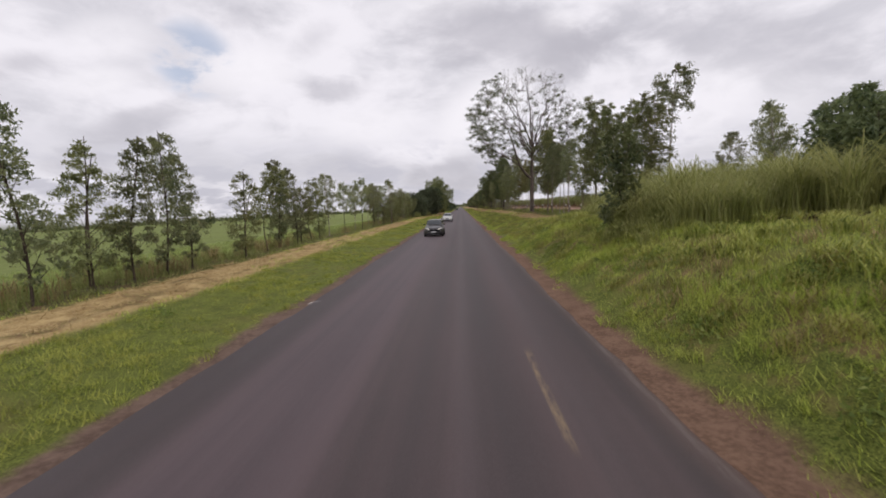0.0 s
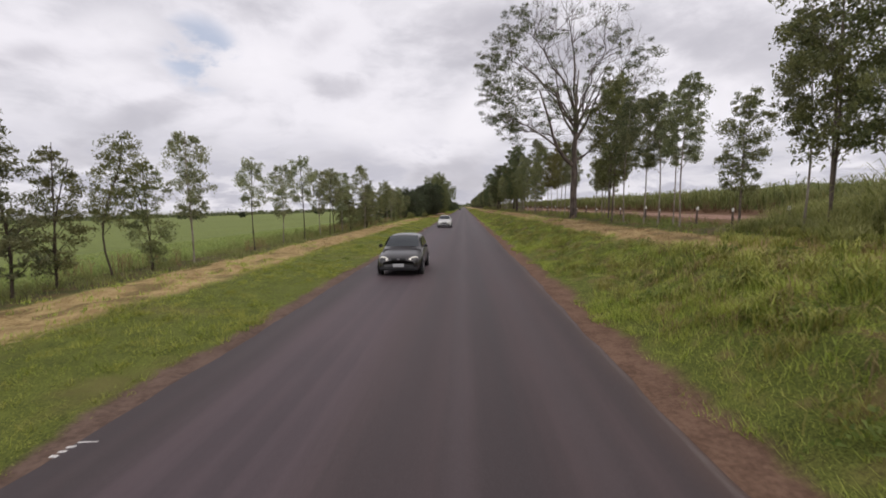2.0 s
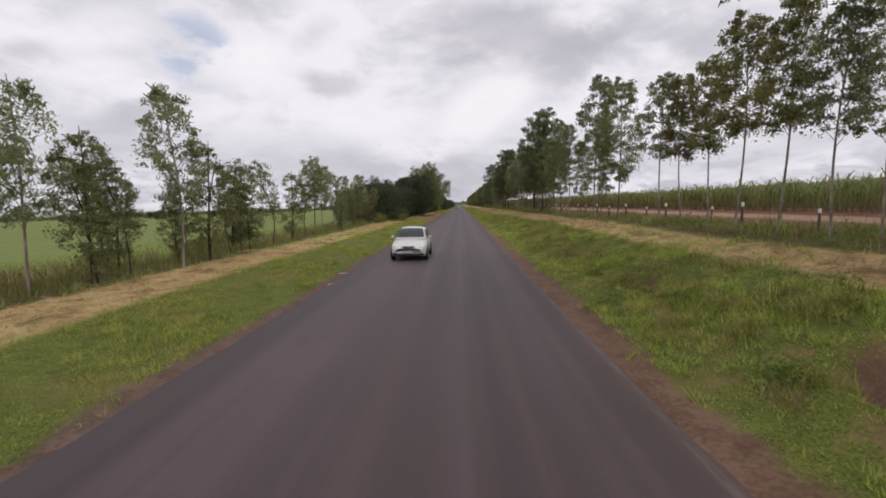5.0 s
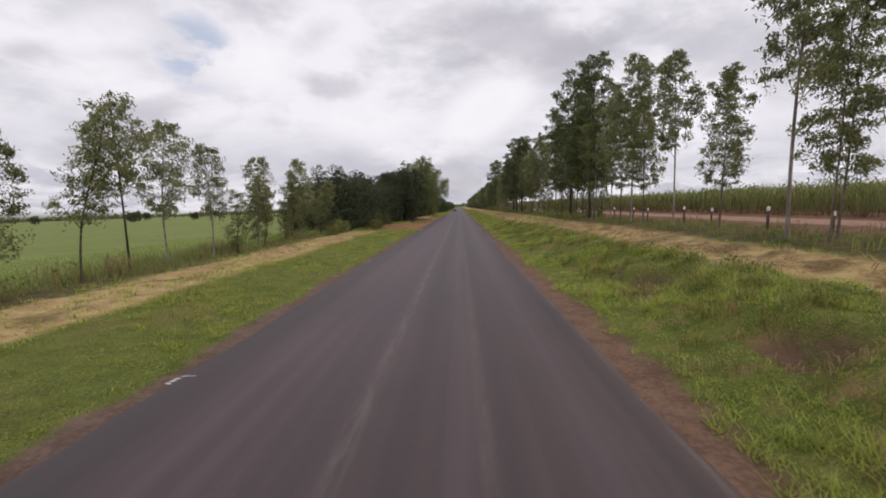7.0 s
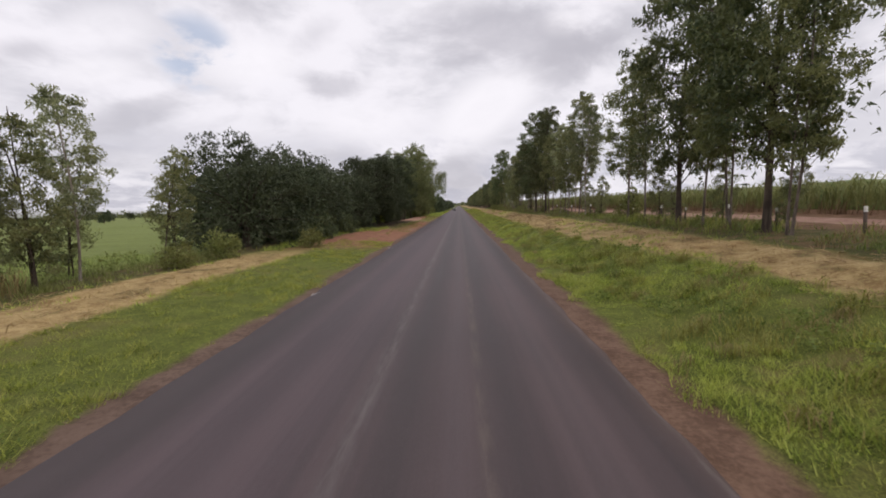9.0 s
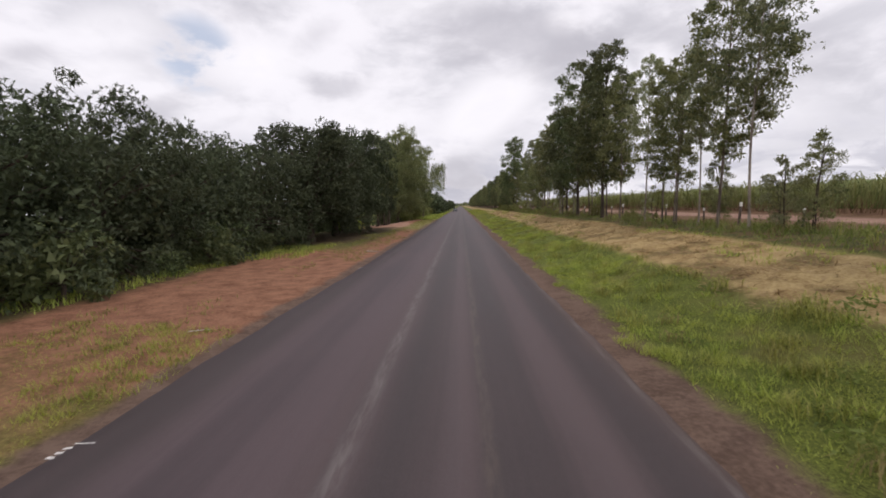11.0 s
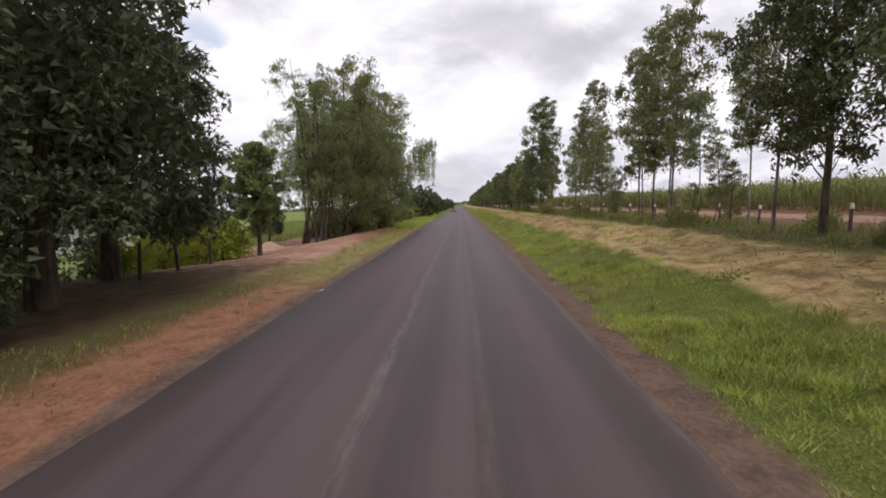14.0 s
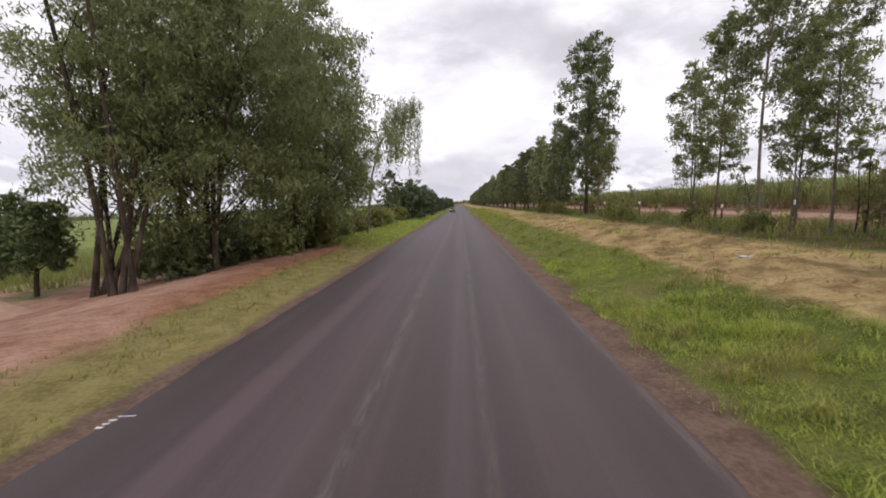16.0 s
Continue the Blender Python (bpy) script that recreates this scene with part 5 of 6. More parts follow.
x, y = scatter(r, -15.6, -11.2, -3, 122, 60, 14, 0.2)
keep = (x < -11.6 - 0.5 * waves(x * 0.3, y * 0.8)) & (waves(x * 0.9, y * 0.5) > -0.7)
x, y = x[keep], y[keep]
stuff("field_weeds", blades(r, x, y, 0.30 + 0.42 * ease(waves(x * 0.7 + 4, y * 0.5), -0.2, 0.8) * ease(-x, 12.0, 13.2), 0.035, 0.65), M_WEED, "rank weeds at the edge of the field", "weeds")
x, y = scatter(r, -15.4, -12.2, -3, 122, 16, 16, 0.16)
keep = waves(x * 0.3, y * 0.35) > 0.0
stuff("dry_weeds", arching(r, x[keep], y[keep], 0.2, 0.9, 0.022, 0.75, 0.0), M_DRY, "tall half-dry weeds between the trees", "weeds")
x, y = scatter(r, -15.6, -12.4, -3, 122, 14, 60, 0.2)
keep = waves(x * 0.5 + 2, y * 0.4) > 0.1
x, y = x[keep], y[keep]
stuff("field_weeds", leaves(r, np.stack([x, y, ground_z(x, y) + r.uniform(0.1, 0.75, len(x))], 1), 0.13, 0.07, 0.0), M_RANK, "dark leafy weeds at the edge of the field", "weeds")
x, y = scatter(r, -26, -14.0, -3, 124, 44, 6, 0.16)
stuff("field_crop", blades(r, x, y, 0.34 - 0.2 * ease(-x, 18, 26), 0.045, 0.7), M_CROP, "young green crop in an open field", "crop")
x, y = scatter(r, -34, -18, 186, 240, 26, 6, 0.16)
keep = (x < -23.2) | (y > 194.5 + 0.6 * np.sin(x * 1.7))
x, y = x[keep], y[keep]
stuff("field_crop", blades(r, x, y, 0.9, 0.06, 0.5), M_CROP, "tall green crop behind the yard", "crop")

# elephant grass on the first bank
x, y = scatter(r, 5.2, 15, 13, 40, 150, 95, 0.24)
tuft = np.repeat(r.uniform(0.5, 1.18, len(x) // 95), 95)
front = 5.5 + 0.19 * (y - 15) + 0.5 * np.sin(y * 1.1) + 0.3 * np.sin(y * 2.7)
keep = x > front
x, y, front, tuft = x[keep], y[keep], front[keep], tuft[keep]
high = (0.75 + 1.25 * ease(x - front, 0, 2.4)) * tuft * (1 - 0.45 * ease(y, 30, 40))
stuff("elephant_grass", arching(r, x, y, 0.25 * high, 1.1 * high, 0.021, 1.1, 0.0), M_ELEPHANT, "dense tall arching grass on the bank", "grass")
x, y = scatter(r, 4.3, 11, -2, 37, 40, 36, 0.13)
keep = x > 4.4 + 0.5 * verge_edge(y)
stuff("bank_grass", arching(r, x[keep], y[keep], 0.05, 0.46, 0.020, 1.15, 0.0), M_TALL, "long arching grass tufts on the steep bank", "grass")
x, y = scatter(r, 3.8, 9, -2, 37, 26, 26, 0.14)
keep = waves(x * 0.9, y * 0.7) > 0.05
stuff("bank_grass", arching(r, x[keep], y[keep], 0.04, 0.34, 0.016, 1.2, 0.0), M_DRY, "dry brownish tufts on the steep bank", "grass")
x, y = scatter(r, 3.4, 9, -3, 34, 150, 8, 0.12)
keep = x > 3.6 + verge_edge(y)
stuff("bank_grass", blades(r, x[keep], y[keep], 0.20, 0.018, 0.9), M_GRASS, "long grass on the steep bank", "grass")


# sugar cane behind the fence
def cane_stalks():
    rows = []
    for cx, gap in ((18.0, 0.5), (19.0, 0.55), (20.2, 0.6), (21.6, 0.7), (24.0, 0.9)):
        y = np.arange(14, 330, gap)
        y = y + r.normal(size=len(y)) * 0.15
        x = cx + r.normal(size=len(y)) * 0.25
        x, y = np.repeat(x, 8), np.repeat(y, 8)
        rows.append(arching(r, x + r.normal(size=len(x)) * 0.1, y + r.normal(size=len(y)) * 0.15, 1.5, 1.45 + (cx - 18) * 0.01, 0.055, 0.85, 0.1))
    return np.concatenate(rows)


stuff("sugar_cane", cane_stalks(), M_CANE, "tall green sugar cane with arching leaves", "sugar cane")
x, y = scatter(r, 17.6, 18.6, 16, 330, 34, 6, 0.15)
stuff("cane_litter", blades(r, x, y, 0.9, 0.04, 0.5), M_TRASH, "dry brown cane litter along the field's edge", "sugar cane")


def cane_canopy():
    xs = np.concatenate([[21.9], np.arange(22, 34, 0.8), [36, 42, 52, 70, 110, 200, 500, 1500]])
    ys = np.concatenate([[-60, -20], np.arange(0, 330, 0.9), [350, 400, 500, 800, 1500, 3000]])
    gx, gy = np.meshgrid(xs, ys)
    z = ground_z(gx, gy) + 1.5 + 0.16 * waves(gx * 1.6, gy * 1.6) + r.normal(size=gx.shape) * 0.1
    z[:, 0] = ground_z(gx, gy)[:, 0]
    co = np.stack([gx, gy, z], -1).reshape(-1, 3)
    nx, ny = len(xs), len(ys)
    i = np.arange((nx - 1) * (ny - 1))
    a = (i // (nx - 1)) * nx + i % (nx - 1)
    m, n = material("cane canopy")
    p = n.place()
    f = n.math("ADD", n.math("MULTIPLY", n.noise(4.0, 5.0, 0.7, p), 0.6), n.math("MULTIPLY", n.noise(0.4, 3.0, 0.5, p), 0.4))
    n.surface(n.mix(n.step(f, 0.36, 0.62), (0.09, 0.125, 0.038), (0.21, 0.25, 0.09)), 0.8, n.bump(f, 0.4, 0.2), specular=0.2)
    ob = shape("cane_field", co, np.stack([a, a + 1, a + 1 + nx, a + nx], 1).tolist(), m)
    return tagged(ob, "wide field of sugar cane rising behind the fence", "sugar cane", kind="stuff")


cane_canopy()


# far edge of the open field
def far_woods():
    q = []
    k = 5200
    a = r.uniform(0, 1, k)
    x, y = -1500 + r.normal(size=k) * 60, -200 + a * 3600
    z = ground_z(x, y) + np.abs(r.normal(size=k)) * 9 * (0.4 + np.abs(np.sin(y * 0.004) * np.sin(y * 0.013)))
    q.append(leaves(r, np.stack([x, y, z], 1), 16, 10, 0.1))
    x = r.uniform(-1400, 1400, 2600)
    y = 2600 + r.normal(size=2600) * 80
    z = np.maximum(ground_z(x, y), -40) + np.abs(r.normal(size=2600)) * 7
    q.append(leaves(r, np.stack([x, y, z], 1), 22, 12, 0.1))
    return stuff("far_woods", np.concatenate(q), M_GUM_DARK, "dark line of woods beyond the fields", "woods")


far_woods()
for j, (x, y, s) in enumerate([(-190, 330, 1.1), (-172, 360, 0.8), (-260, 420, 1.2), (-320, 520, 1.3), (-300, 380, 1.0), (-230, 560, 1.2), (-150, 470, 0.9), (-380, 330, 1.2), (-330, 250, 1.0)]):
    t = dense_tree("field_tree", 90 + j, 6.0 * s, 3.0 * s, 900, (0.8, 0.5), "lone dark tree in the open field", M_MANGO, M_BARK_DARK, 0.25, 0.2, 18)
    t.location = (x, y, float(ground_z(x, y)) - 0.1)


# ---- fence, chapel, cars, small things ----
M_POST = plain("weathered fence wood", (0.085, 0.06, 0.048), 0.9, 0.35, 12.0, bump=0.4)
M_WHITEWASH = plain("whitewash", (0.66, 0.64, 0.60), 0.85, 0.15, 20.0)
M_WALL = plain("old white plaster", (0.55, 0.54, 0.50), 0.9, 0.14, 3.0, bump=0.2)
M_TILE = plain("old clay roof", (0.20, 0.135, 0.105), 0.9, 0.3, 6.0, bump=0.4)
M_ROOF = plain("painted metal roof", (0.42, 0.46, 0.40), 0.6, 0.12, 2.0)
M_DARK = plain("dark opening", (0.03, 0.03, 0.032), 0.7, 0.3)
M_SAND = plain("heap of pale sand", (0.40, 0.26, 0.19), 0.95, 0.18, 5.0, bump=0.3)
M_PAPER = plain("bleached scrap", (0.58, 0.55, 0.52), 0.8, 0.2, 12.0)
M_LOG = plain("bleached wood", (0.30, 0.23, 0.18), 0.9, 0.3, 10.0, bump=0.3)


def fence_post(seed):
    """Rough round post with a whitewashed head."""
    r = np.random.default_rng(seed)
    ob = thing("fence_post", "dark weathered fence post with a white-painted top", "fence post", "fence posts along the field track")
    t = Tubes()
    lean = r.normal(size=2) * 0.03
    t.limb([(0, 0, -0.3), (lean[0] * 0.5, lean[1] * 0.5, 0.35), (lean[0], lean[1], 0.80)], [0.062, 0.056, 0.052], 8)
    shape("shaft", t.verts, t.faces, M_POST, ob)
    t = Tubes()
    t.limb([(lean[0], lean[1], 0.795), (lean[0] * 1.1, lean[1] * 1.1, 0.96), (lean[0] * 1.1, lean[1] * 1.1, 0.975)], [0.060, 0.056, 0.038], 8)
    shape("painted_top", t.verts, t.faces, M_WHITEWASH, ob, "flaking white paint")
    return ob


posts = [fence_post(s) for s in (1, 2, 3)]
for j in range(72):
    y = 39.4 + 3.5 * j + 0.5 * math.sin(j * 2.7)
    stand(posts[j % 3], 12.3 + 0.1 * math.sin(j * 1.9), y, 40 * j, 0.92 + 0.12 * math.sin(j * 3.3), sink=0.0)
discard(posts)


def yard_post(x, y, h, tilt):
    ob = thing("yard_fence_post", "crooked bare wooden post of the yard fence", "fence post", "yard fence posts", (x, y, float(ground_z(x, y))))
    t = Tubes()
    t.limb([(0, 0, -0.3), (tilt * 0.3, 0.02, h * 0.5), (tilt, 0, h)], [0.085, 0.07, 0.055], 7)
    shape("shaft", t.verts, t.faces, M_POST, ob)


for x, y, h, tilt in [(-11.6, 169.4, 1.3, 0.08), (-12.0, 172.2, 1.25, -0.1), (-12.0, 174.6, 1.35, 0.12)]:
    yard_post(x, y, h, tilt)


def chapel(x, y):
    """Small square chapel under a tent-shaped roof with a tall cross, a plain hall joined to it."""
    z0 = float(ground_z(x, y)) - 0.1
    ob = thing("chapel", "small white chapel with a pale tent-shaped roof and a dark cross", "chapel", at=(x, y, z0))
    for lo, hi in (((-2.3, -2.3, 0), (-0.9, -2.1, 2.7)), ((0.9, -2.3, 0), (2.3, -2.1, 2.7)), ((-0.9, -2.3, 2.1), (0.9, -2.1, 2.7)),
                   ((-2.3, 2.1, 0), (2.3, 2.3, 2.7)), ((-2.3, -2.1, 0), (-2.1, 2.1, 2.7)), ((2.1, -2.1, 0), (2.3, -0.8, 2.7)), ((2.1, 0.8, 0), (2.3, 2.1, 2.7)), ((2.1, -0.8, 2.0), (2.3, 0.8, 2.7)), ((2.1, -0.8, 0), (2.3, 0.8, 0.9))):
        bm = bmesh.new()
        box(bm, lo, hi)
        part("wall", bm, M_WALL, ob, "stained white plaster")
    rings = [(2.75, 2.62), (2.1, 2.95), (1.4, 3.45), (0.75, 4.1), (0.32, 4.75), (0.22, 4.95)]
    verts, faces = [], []
    for half, z in rings:
        verts += [(-half, -half, z), (half, -half, z), (half, half, z), (-half, half, z)]
    for i in range(len(rings) - 1):
        for s in range(4):
            faces.append((i * 4 + s, i * 4 + (s + 1) % 4, i * 4 + 4 + (s + 1) % 4, i * 4 + 4 + s))
    faces += [(0, 3, 2, 1), tuple(len(verts) - 4 + s for s in range(4))]
    shape("roof", verts, faces, M_ROOF, ob, "pale grey-green tent-shaped roof", smooth=False)
    bm = bmesh.new()
    box(bm, (-0.07, -0.07, 4.9), (0.07, 0.07, 6.5), 0.01)
    box(bm, (-0.07, -0.5, 5.95), (0.07, 0.5, 6.09), 0.01)
    part("cross", bm, M_POST, ob, "tall dark wooden cross")
    bm = bmesh.new()
    box(bm, (2.12, -0.8, 0.9), (2.18, 0.8, 2.0))
    part("window", bm, M_DARK, ob, "dark window opening")
    bm = bmesh.new()
    box(bm, (-0.9, -2.2, 0.0), (0.9, -2.14, 2.1))
    part("door", bm, M_DARK, ob, "dark doorway")

    hall = thing("hall", "low white hall with a weathered clay roof", "building", at=(x - 6.6, y + 0.4, z0))
    bm = bmesh.new()
    for lo, hi in (((-4.2, -3.0, 0), (4.2, -2.8, 0.9)), ((-4.2, -3.0, 1.8), (4.2, -2.8, 2.8)), ((-4.2, -3.0, 0.9), (-1.0, -2.8, 1.8)), ((0.2, -3.0, 0.9), (1.6, -2.8, 1.8)), ((2.6, -3.0, 0.9), (4.2, -2.8, 1.8)),
                   ((-4.2, 2.8, 0), (4.2, 3.0, 2.8)), ((-4.2, -2.8, 0), (-4.0, 2.8, 2.8)), ((4.0, -2.8, 0), (4.2, 2.8, 2.8))):
        box(bm, lo, hi)
    part("wall", bm, M_WALL, hall, "stained white plaster")
    for x0, x1 in ((-1.0, 0.2), (1.6, 2.6)):
        bm = bmesh.new()
        box(bm, (x0, -2.92, 0.9), (x1, -2.86, 1.8))
        part("window", bm, M_DARK, hall, "dark shuttered window")
    for x0 in (-4.3, -1.6, 1.2, 4.1):
        bm = bmesh.new()
        box(bm, (x0, -3.35, 0), (x0 + 0.2, -3.15, 2.85), 0.01)
        part("pillar", bm, M_POST, hall)
    bm = bmesh.new()
    for s in (-1, 1):
        vs = [bm.verts.new(v) for v in ((-4.6, s * 3.6, 2.72), (4.6, s * 3.6, 2.72), (4.6, 0, 3.75), (-4.6, 0, 3.75), (-4.6, s * 3.6, 2.86), (4.6, s * 3.6, 2.86), (4.6, 0, 3.9), (-4.6, 0, 3.9))]
        for f in ((0, 1, 2, 3), (4, 5, 6, 7), (0, 1, 5, 4), (1, 2, 6, 5), (2, 3, 7, 6), (3, 0, 4, 7)):
            bm.faces.new([vs[i] for i in f])
    part("roof", bm, M_TILE, hall, "weathered brown clay roof")


chapel(-25.0, 191.0)


def sand_heap(x, y):
    r = np.random.default_rng(3)
    verts, faces = [(0, 0, 0.62)], []
    rings = [(0.3, 0.55), (0.65, 0.36), (1.05, 0.14), (1.4, -0.06)]
    for rad, z in rings:
        for s in range(18):
            a = 2 * math.pi * s / 18
            k = 1 + r.normal() * 0.06
            verts.append((math.cos(a) * rad * k, math.sin(a) * rad * k * 0.85, z + r.normal() * 0.02))
    faces += [(0, 1 + s, 1 + (s + 1) % 18) for s in range(18)]
    for i in range(3):
        b = 1 + i * 18
        faces += [(b + s, b + 18 + s, b + 18 + (s + 1) % 18, b + (s + 1) % 18) for s in range(18)]
    ob = shape("sand_mound", verts, faces, M_SAND)
    ob.location = (x, y, float(ground_z(x, y)))
    tagged(ob, "low heap of pale pinkish sand on the yard", "sand heap")


sand_heap(-15.6, 189.5)


# cars
def paint(name, colour):
    m, n = material(name)
    node = n.surface(n.mix(n.step(n.noise(8.0, 4.0), 0.4, 0.65), tuple(c * 0.9 for c in colour), colour), 0.3)
    node.inputs["Coat Weight"].default_value = 0.6
    return m


M_RUBBER = plain("tyre rubber", (0.02, 0.02, 0.021), 0.85, 0.2)
M_RIM = plain("steel wheel", (0.35, 0.35, 0.36), 0.4, 0.1, metal=0.8)
M_TRIM = plain("black plastic trim", (0.025, 0.025, 0.027), 0.6, 0.2)
M_CARGLASS = plain("dark car glass", (0.03, 0.036, 0.04), 0.08, 0.1)
M_LENS = plain("clear headlight", (0.75, 0.76, 0.74), 0.12, 0.05)
lamp = M_LENS.node_tree.nodes["Principled BSDF"]
lamp.inputs["Emission Color"].default_value, lamp.inputs["Emission Strength"].default_value = (1.0, 0.93, 0.78, 1.0), 0.35
M_PLATE = plain("number plate", (0.45, 0.46, 0.47), 0.5, 0.1)


def loft(stations, sections):
    """Closed hull through cross-sections given as lists of (x, z) at distances y."""
    verts, faces = [], []
    for y, sec in zip(stations, sections):
        verts += [(x, y, z) for x, z in sec]
    k = len(sections[0])
    for i in range(len(stations) - 1):
        for s in range(k):
            u = (s + 1) % k
            faces.append((i * k + s, i * k + u, (i + 1) * k + u, (i + 1) * k + s))
    faces += [tuple(range(k)), tuple(reversed(range(len(verts) - k, len(verts))))]
    return verts, faces


def hatchback(colour_name, colour, label, x, y):
    """Small rounded five-door hatchback, nose towards -y."""
    ob = thing("hatchback_car", label, "car", at=(x, y, 0.0))
    coat = paint(colour_name, colour)

    def section(w, lo, hi):
        """Rounded cross-section: sill, bulging flank, shoulder, crowned top."""
        h = hi - lo
        side = [(w * 0.90, lo), (w * 0.97, lo + 0.10 * h), (w, lo + 0.38 * h), (w * 0.995, lo + 0.62 * h), (w * 0.96, lo + 0.84 * h), (w * 0.88, lo + 0.95 * h), (w * 0.55, hi + 0.012), (w * 0.18, hi + 0.022)]
        return [*side, *[(-px, pz) for px, pz in reversed(side)]]

    ys = [0.0, 0.05, 0.14, 0.35, 0.65, 0.95, 1.15, 1.9, 2.8, 3.35, 3.62, 3.74, 3.80]
    dims = [(0.56, 0.36, 0.56), (0.66, 0.27, 0.66), (0.73, 0.23, 0.72), (0.79, 0.20, 0.79), (0.815, 0.20, 0.85), (0.82, 0.20, 0.90), (0.82, 0.20, 0.93), (0.82, 0.20, 0.945), (0.82, 0.20, 0.955), (0.80, 0.22, 0.95), (0.76, 0.25, 0.92), (0.70, 0.30, 0.82), (0.60, 0.38, 0.72)]
    shape("body", *loft(ys, [section(*d) for d in dims]), coat, ob)
    cab = [(0.745, 0.90), (0.725, 1.0), (0.665, 1.2), (0.60, 1.33), (0.50, 1.405), (0.28, 1.435), (0.0, 1.445)]
    cab = cab + [(-cx, cz) for cx, cz in reversed(cab[:-1])]

    def cabin(k, top):
        return [(cx * (1 - 0.05 * k * (cz - 0.9)), 0.90 + (cz - 0.90) * top) for cx, cz in cab]

    tops = [(0.92, 1, 0.03), (1.12, 1, 0.28), (1.35, 1, 0.57), (1.60, 0.6, 0.83), (1.82, 0.2, 0.955), (2.1, 0, 1.0), (2.6, 0, 1.0), (3.05, 0.3, 0.95), (3.30, 0.8, 0.80), (3.50, 1, 0.50), (3.66, 1, 0.10)]
    shape("cabin", *loft([t[0] for t in tops], [cabin(t[1], t[2]) for t in tops]), coat, ob)

    def height(v):
        """Height of the cabin's centre line at the distance v."""
        return 0.90 + 0.545 * float(np.interp(v, [t[0] for t in tops], [t[2] for t in tops]))

    def screen(name, v0, v1, w0, w1, lab):
        """A curved pane that follows the cabin from v0 to v1."""
        verts, faces, m, k = [], [], 7, 9
        for i in range(m):
            v = v0 + (v1 - v0) * i / (m - 1)
            w = w0 + (w1 - w0) * i / (m - 1)
            for j in range(k):
                t = -1 + 2 * j / (k - 1)
                verts.append((w * t, v, height(v) + 0.012 - 0.05 * (height(v) - 0.9) * t * t))
        for i in range(m - 1):
            for j in range(k - 1):
                faces.append((i * k + j, i * k + j + 1, (i + 1) * k + j + 1, (i + 1) * k + j))
        shape(name, verts, faces, M_CARGLASS, ob, lab)

    screen("windscreen", 1.05, 1.72, 0.64, 0.53, "dark tinted windscreen")
    screen("rear_window", 3.56, 3.20, 0.58, 0.50, "dark rear window")
    for s in (-1, 1):
        for pts in ([(0.748, 1.42, 0.985), (0.748, 2.22, 0.985), (0.626, 2.22, 1.32), (0.640, 1.86, 1.31), (0.700, 1.60, 1.16)], [(0.748, 2.30, 0.985), (0.742, 3.18, 0.985), (0.645, 3.02, 1.29), (0.626, 2.30, 1.32)]):
            shape("side_window", [(s * px, py, pz) for px, py, pz in pts], [tuple(range(len(pts)))], M_CARGLASS, ob, "dark side window", smooth=False)
        for wy in (0.68, 3.08):
            arch = [(s * 0.824, wy + 0.355 * math.cos(a), 0.285 + 0.355 * math.sin(a)) for a in np.linspace(-0.35, math.pi + 0.35, 15)]
            shape("wheel_arch", arch, [tuple(range(len(arch)))], M_TRIM, ob, "dark wheel arch", smooth=False)
            wheel = thing("wheel", "", "")
            wheel.parent, wheel.location = ob, (s * 0.76, wy, 0.285)
            t = Tubes()
            t.limb([(-0.09, 0, 0), (-0.075, 0, 0), (0.075, 0, 0), (0.09, 0, 0)], [0.24, 0.285, 0.285, 0.24], 18)
            shape("tyre", t.verts, t.faces, M_RUBBER, wheel)
            t = Tubes()
            t.limb([(s * 0.07, 0, 0), (s * 0.095, 0, 0), (s * 0.10, 0, 0)], [0.18, 0.175, 0.12], 14)
            shape("rim", t.verts, t.faces, M_RIM, wheel)
        # almond headlights swept back into the wings
        face = [(0.36, 0.05, 0.59), (0.48, 0.045, 0.575), (0.62, 0.10, 0.58), (0.70, 0.20, 0.62), (0.705, 0.22, 0.68), (0.64, 0.15, 0.725), (0.50, 0.08, 0.72), (0.39, 0.055, 0.67)]
        verts = [(s * px, py - 0.03, pz) for px, py, pz in face] + [(s * px * 0.98, py + 0.08, pz) for px, py, pz in face]
        k = len(face)
        shape("headlight", verts, [tuple(range(k)), *[(i, (i + 1) % k, k + (i + 1) % k, k + i) for i in range(k)]], M_LENS, ob, "bright lit headlight", smooth=False)
        bm = bmesh.new()
        box(bm, (min(s * 0.80, s * 0.95), 1.30, 0.95), (max(s * 0.80, s * 0.95), 1.40, 1.08), 0.03)
        part("mirror", bm, coat, ob, "body-coloured door mirror")
    bm = bmesh.new()
    box(bm, (-0.70, -0.045, 0.24), (0.70, 0.20, 0.37), 0.05)
    part("bumper", bm, M_TRIM, ob, "black lower bumper")
    bm = bmesh.new()
    box(bm, (-0.27, 0.0, 0.585), (0.27, 0.09, 0.665), 0.02)
    part("grille", bm, M_TRIM, ob, "black grille")
    bm = bmesh.new()
    box(bm, (-0.05, -0.014, 0.60), (0.05, 0.01, 0.655), 0.01)
    part("badge", bm, M_RIM, ob, "plain metal badge")
    bm = bmesh.new()
    box(bm, (-0.2, -0.06, 0.36), (0.2, -0.043, 0.48), 0.004)
    part("number_plate", bm, M_PLATE, ob, "plain grey number plate")
    bm = bmesh.new()
    box(bm, (-0.70, 3.62, 0.26), (0.70, 3.84, 0.42), 0.05)
    part("bumper", bm, M_TRIM, ob, "black lower bumper")
    return ob


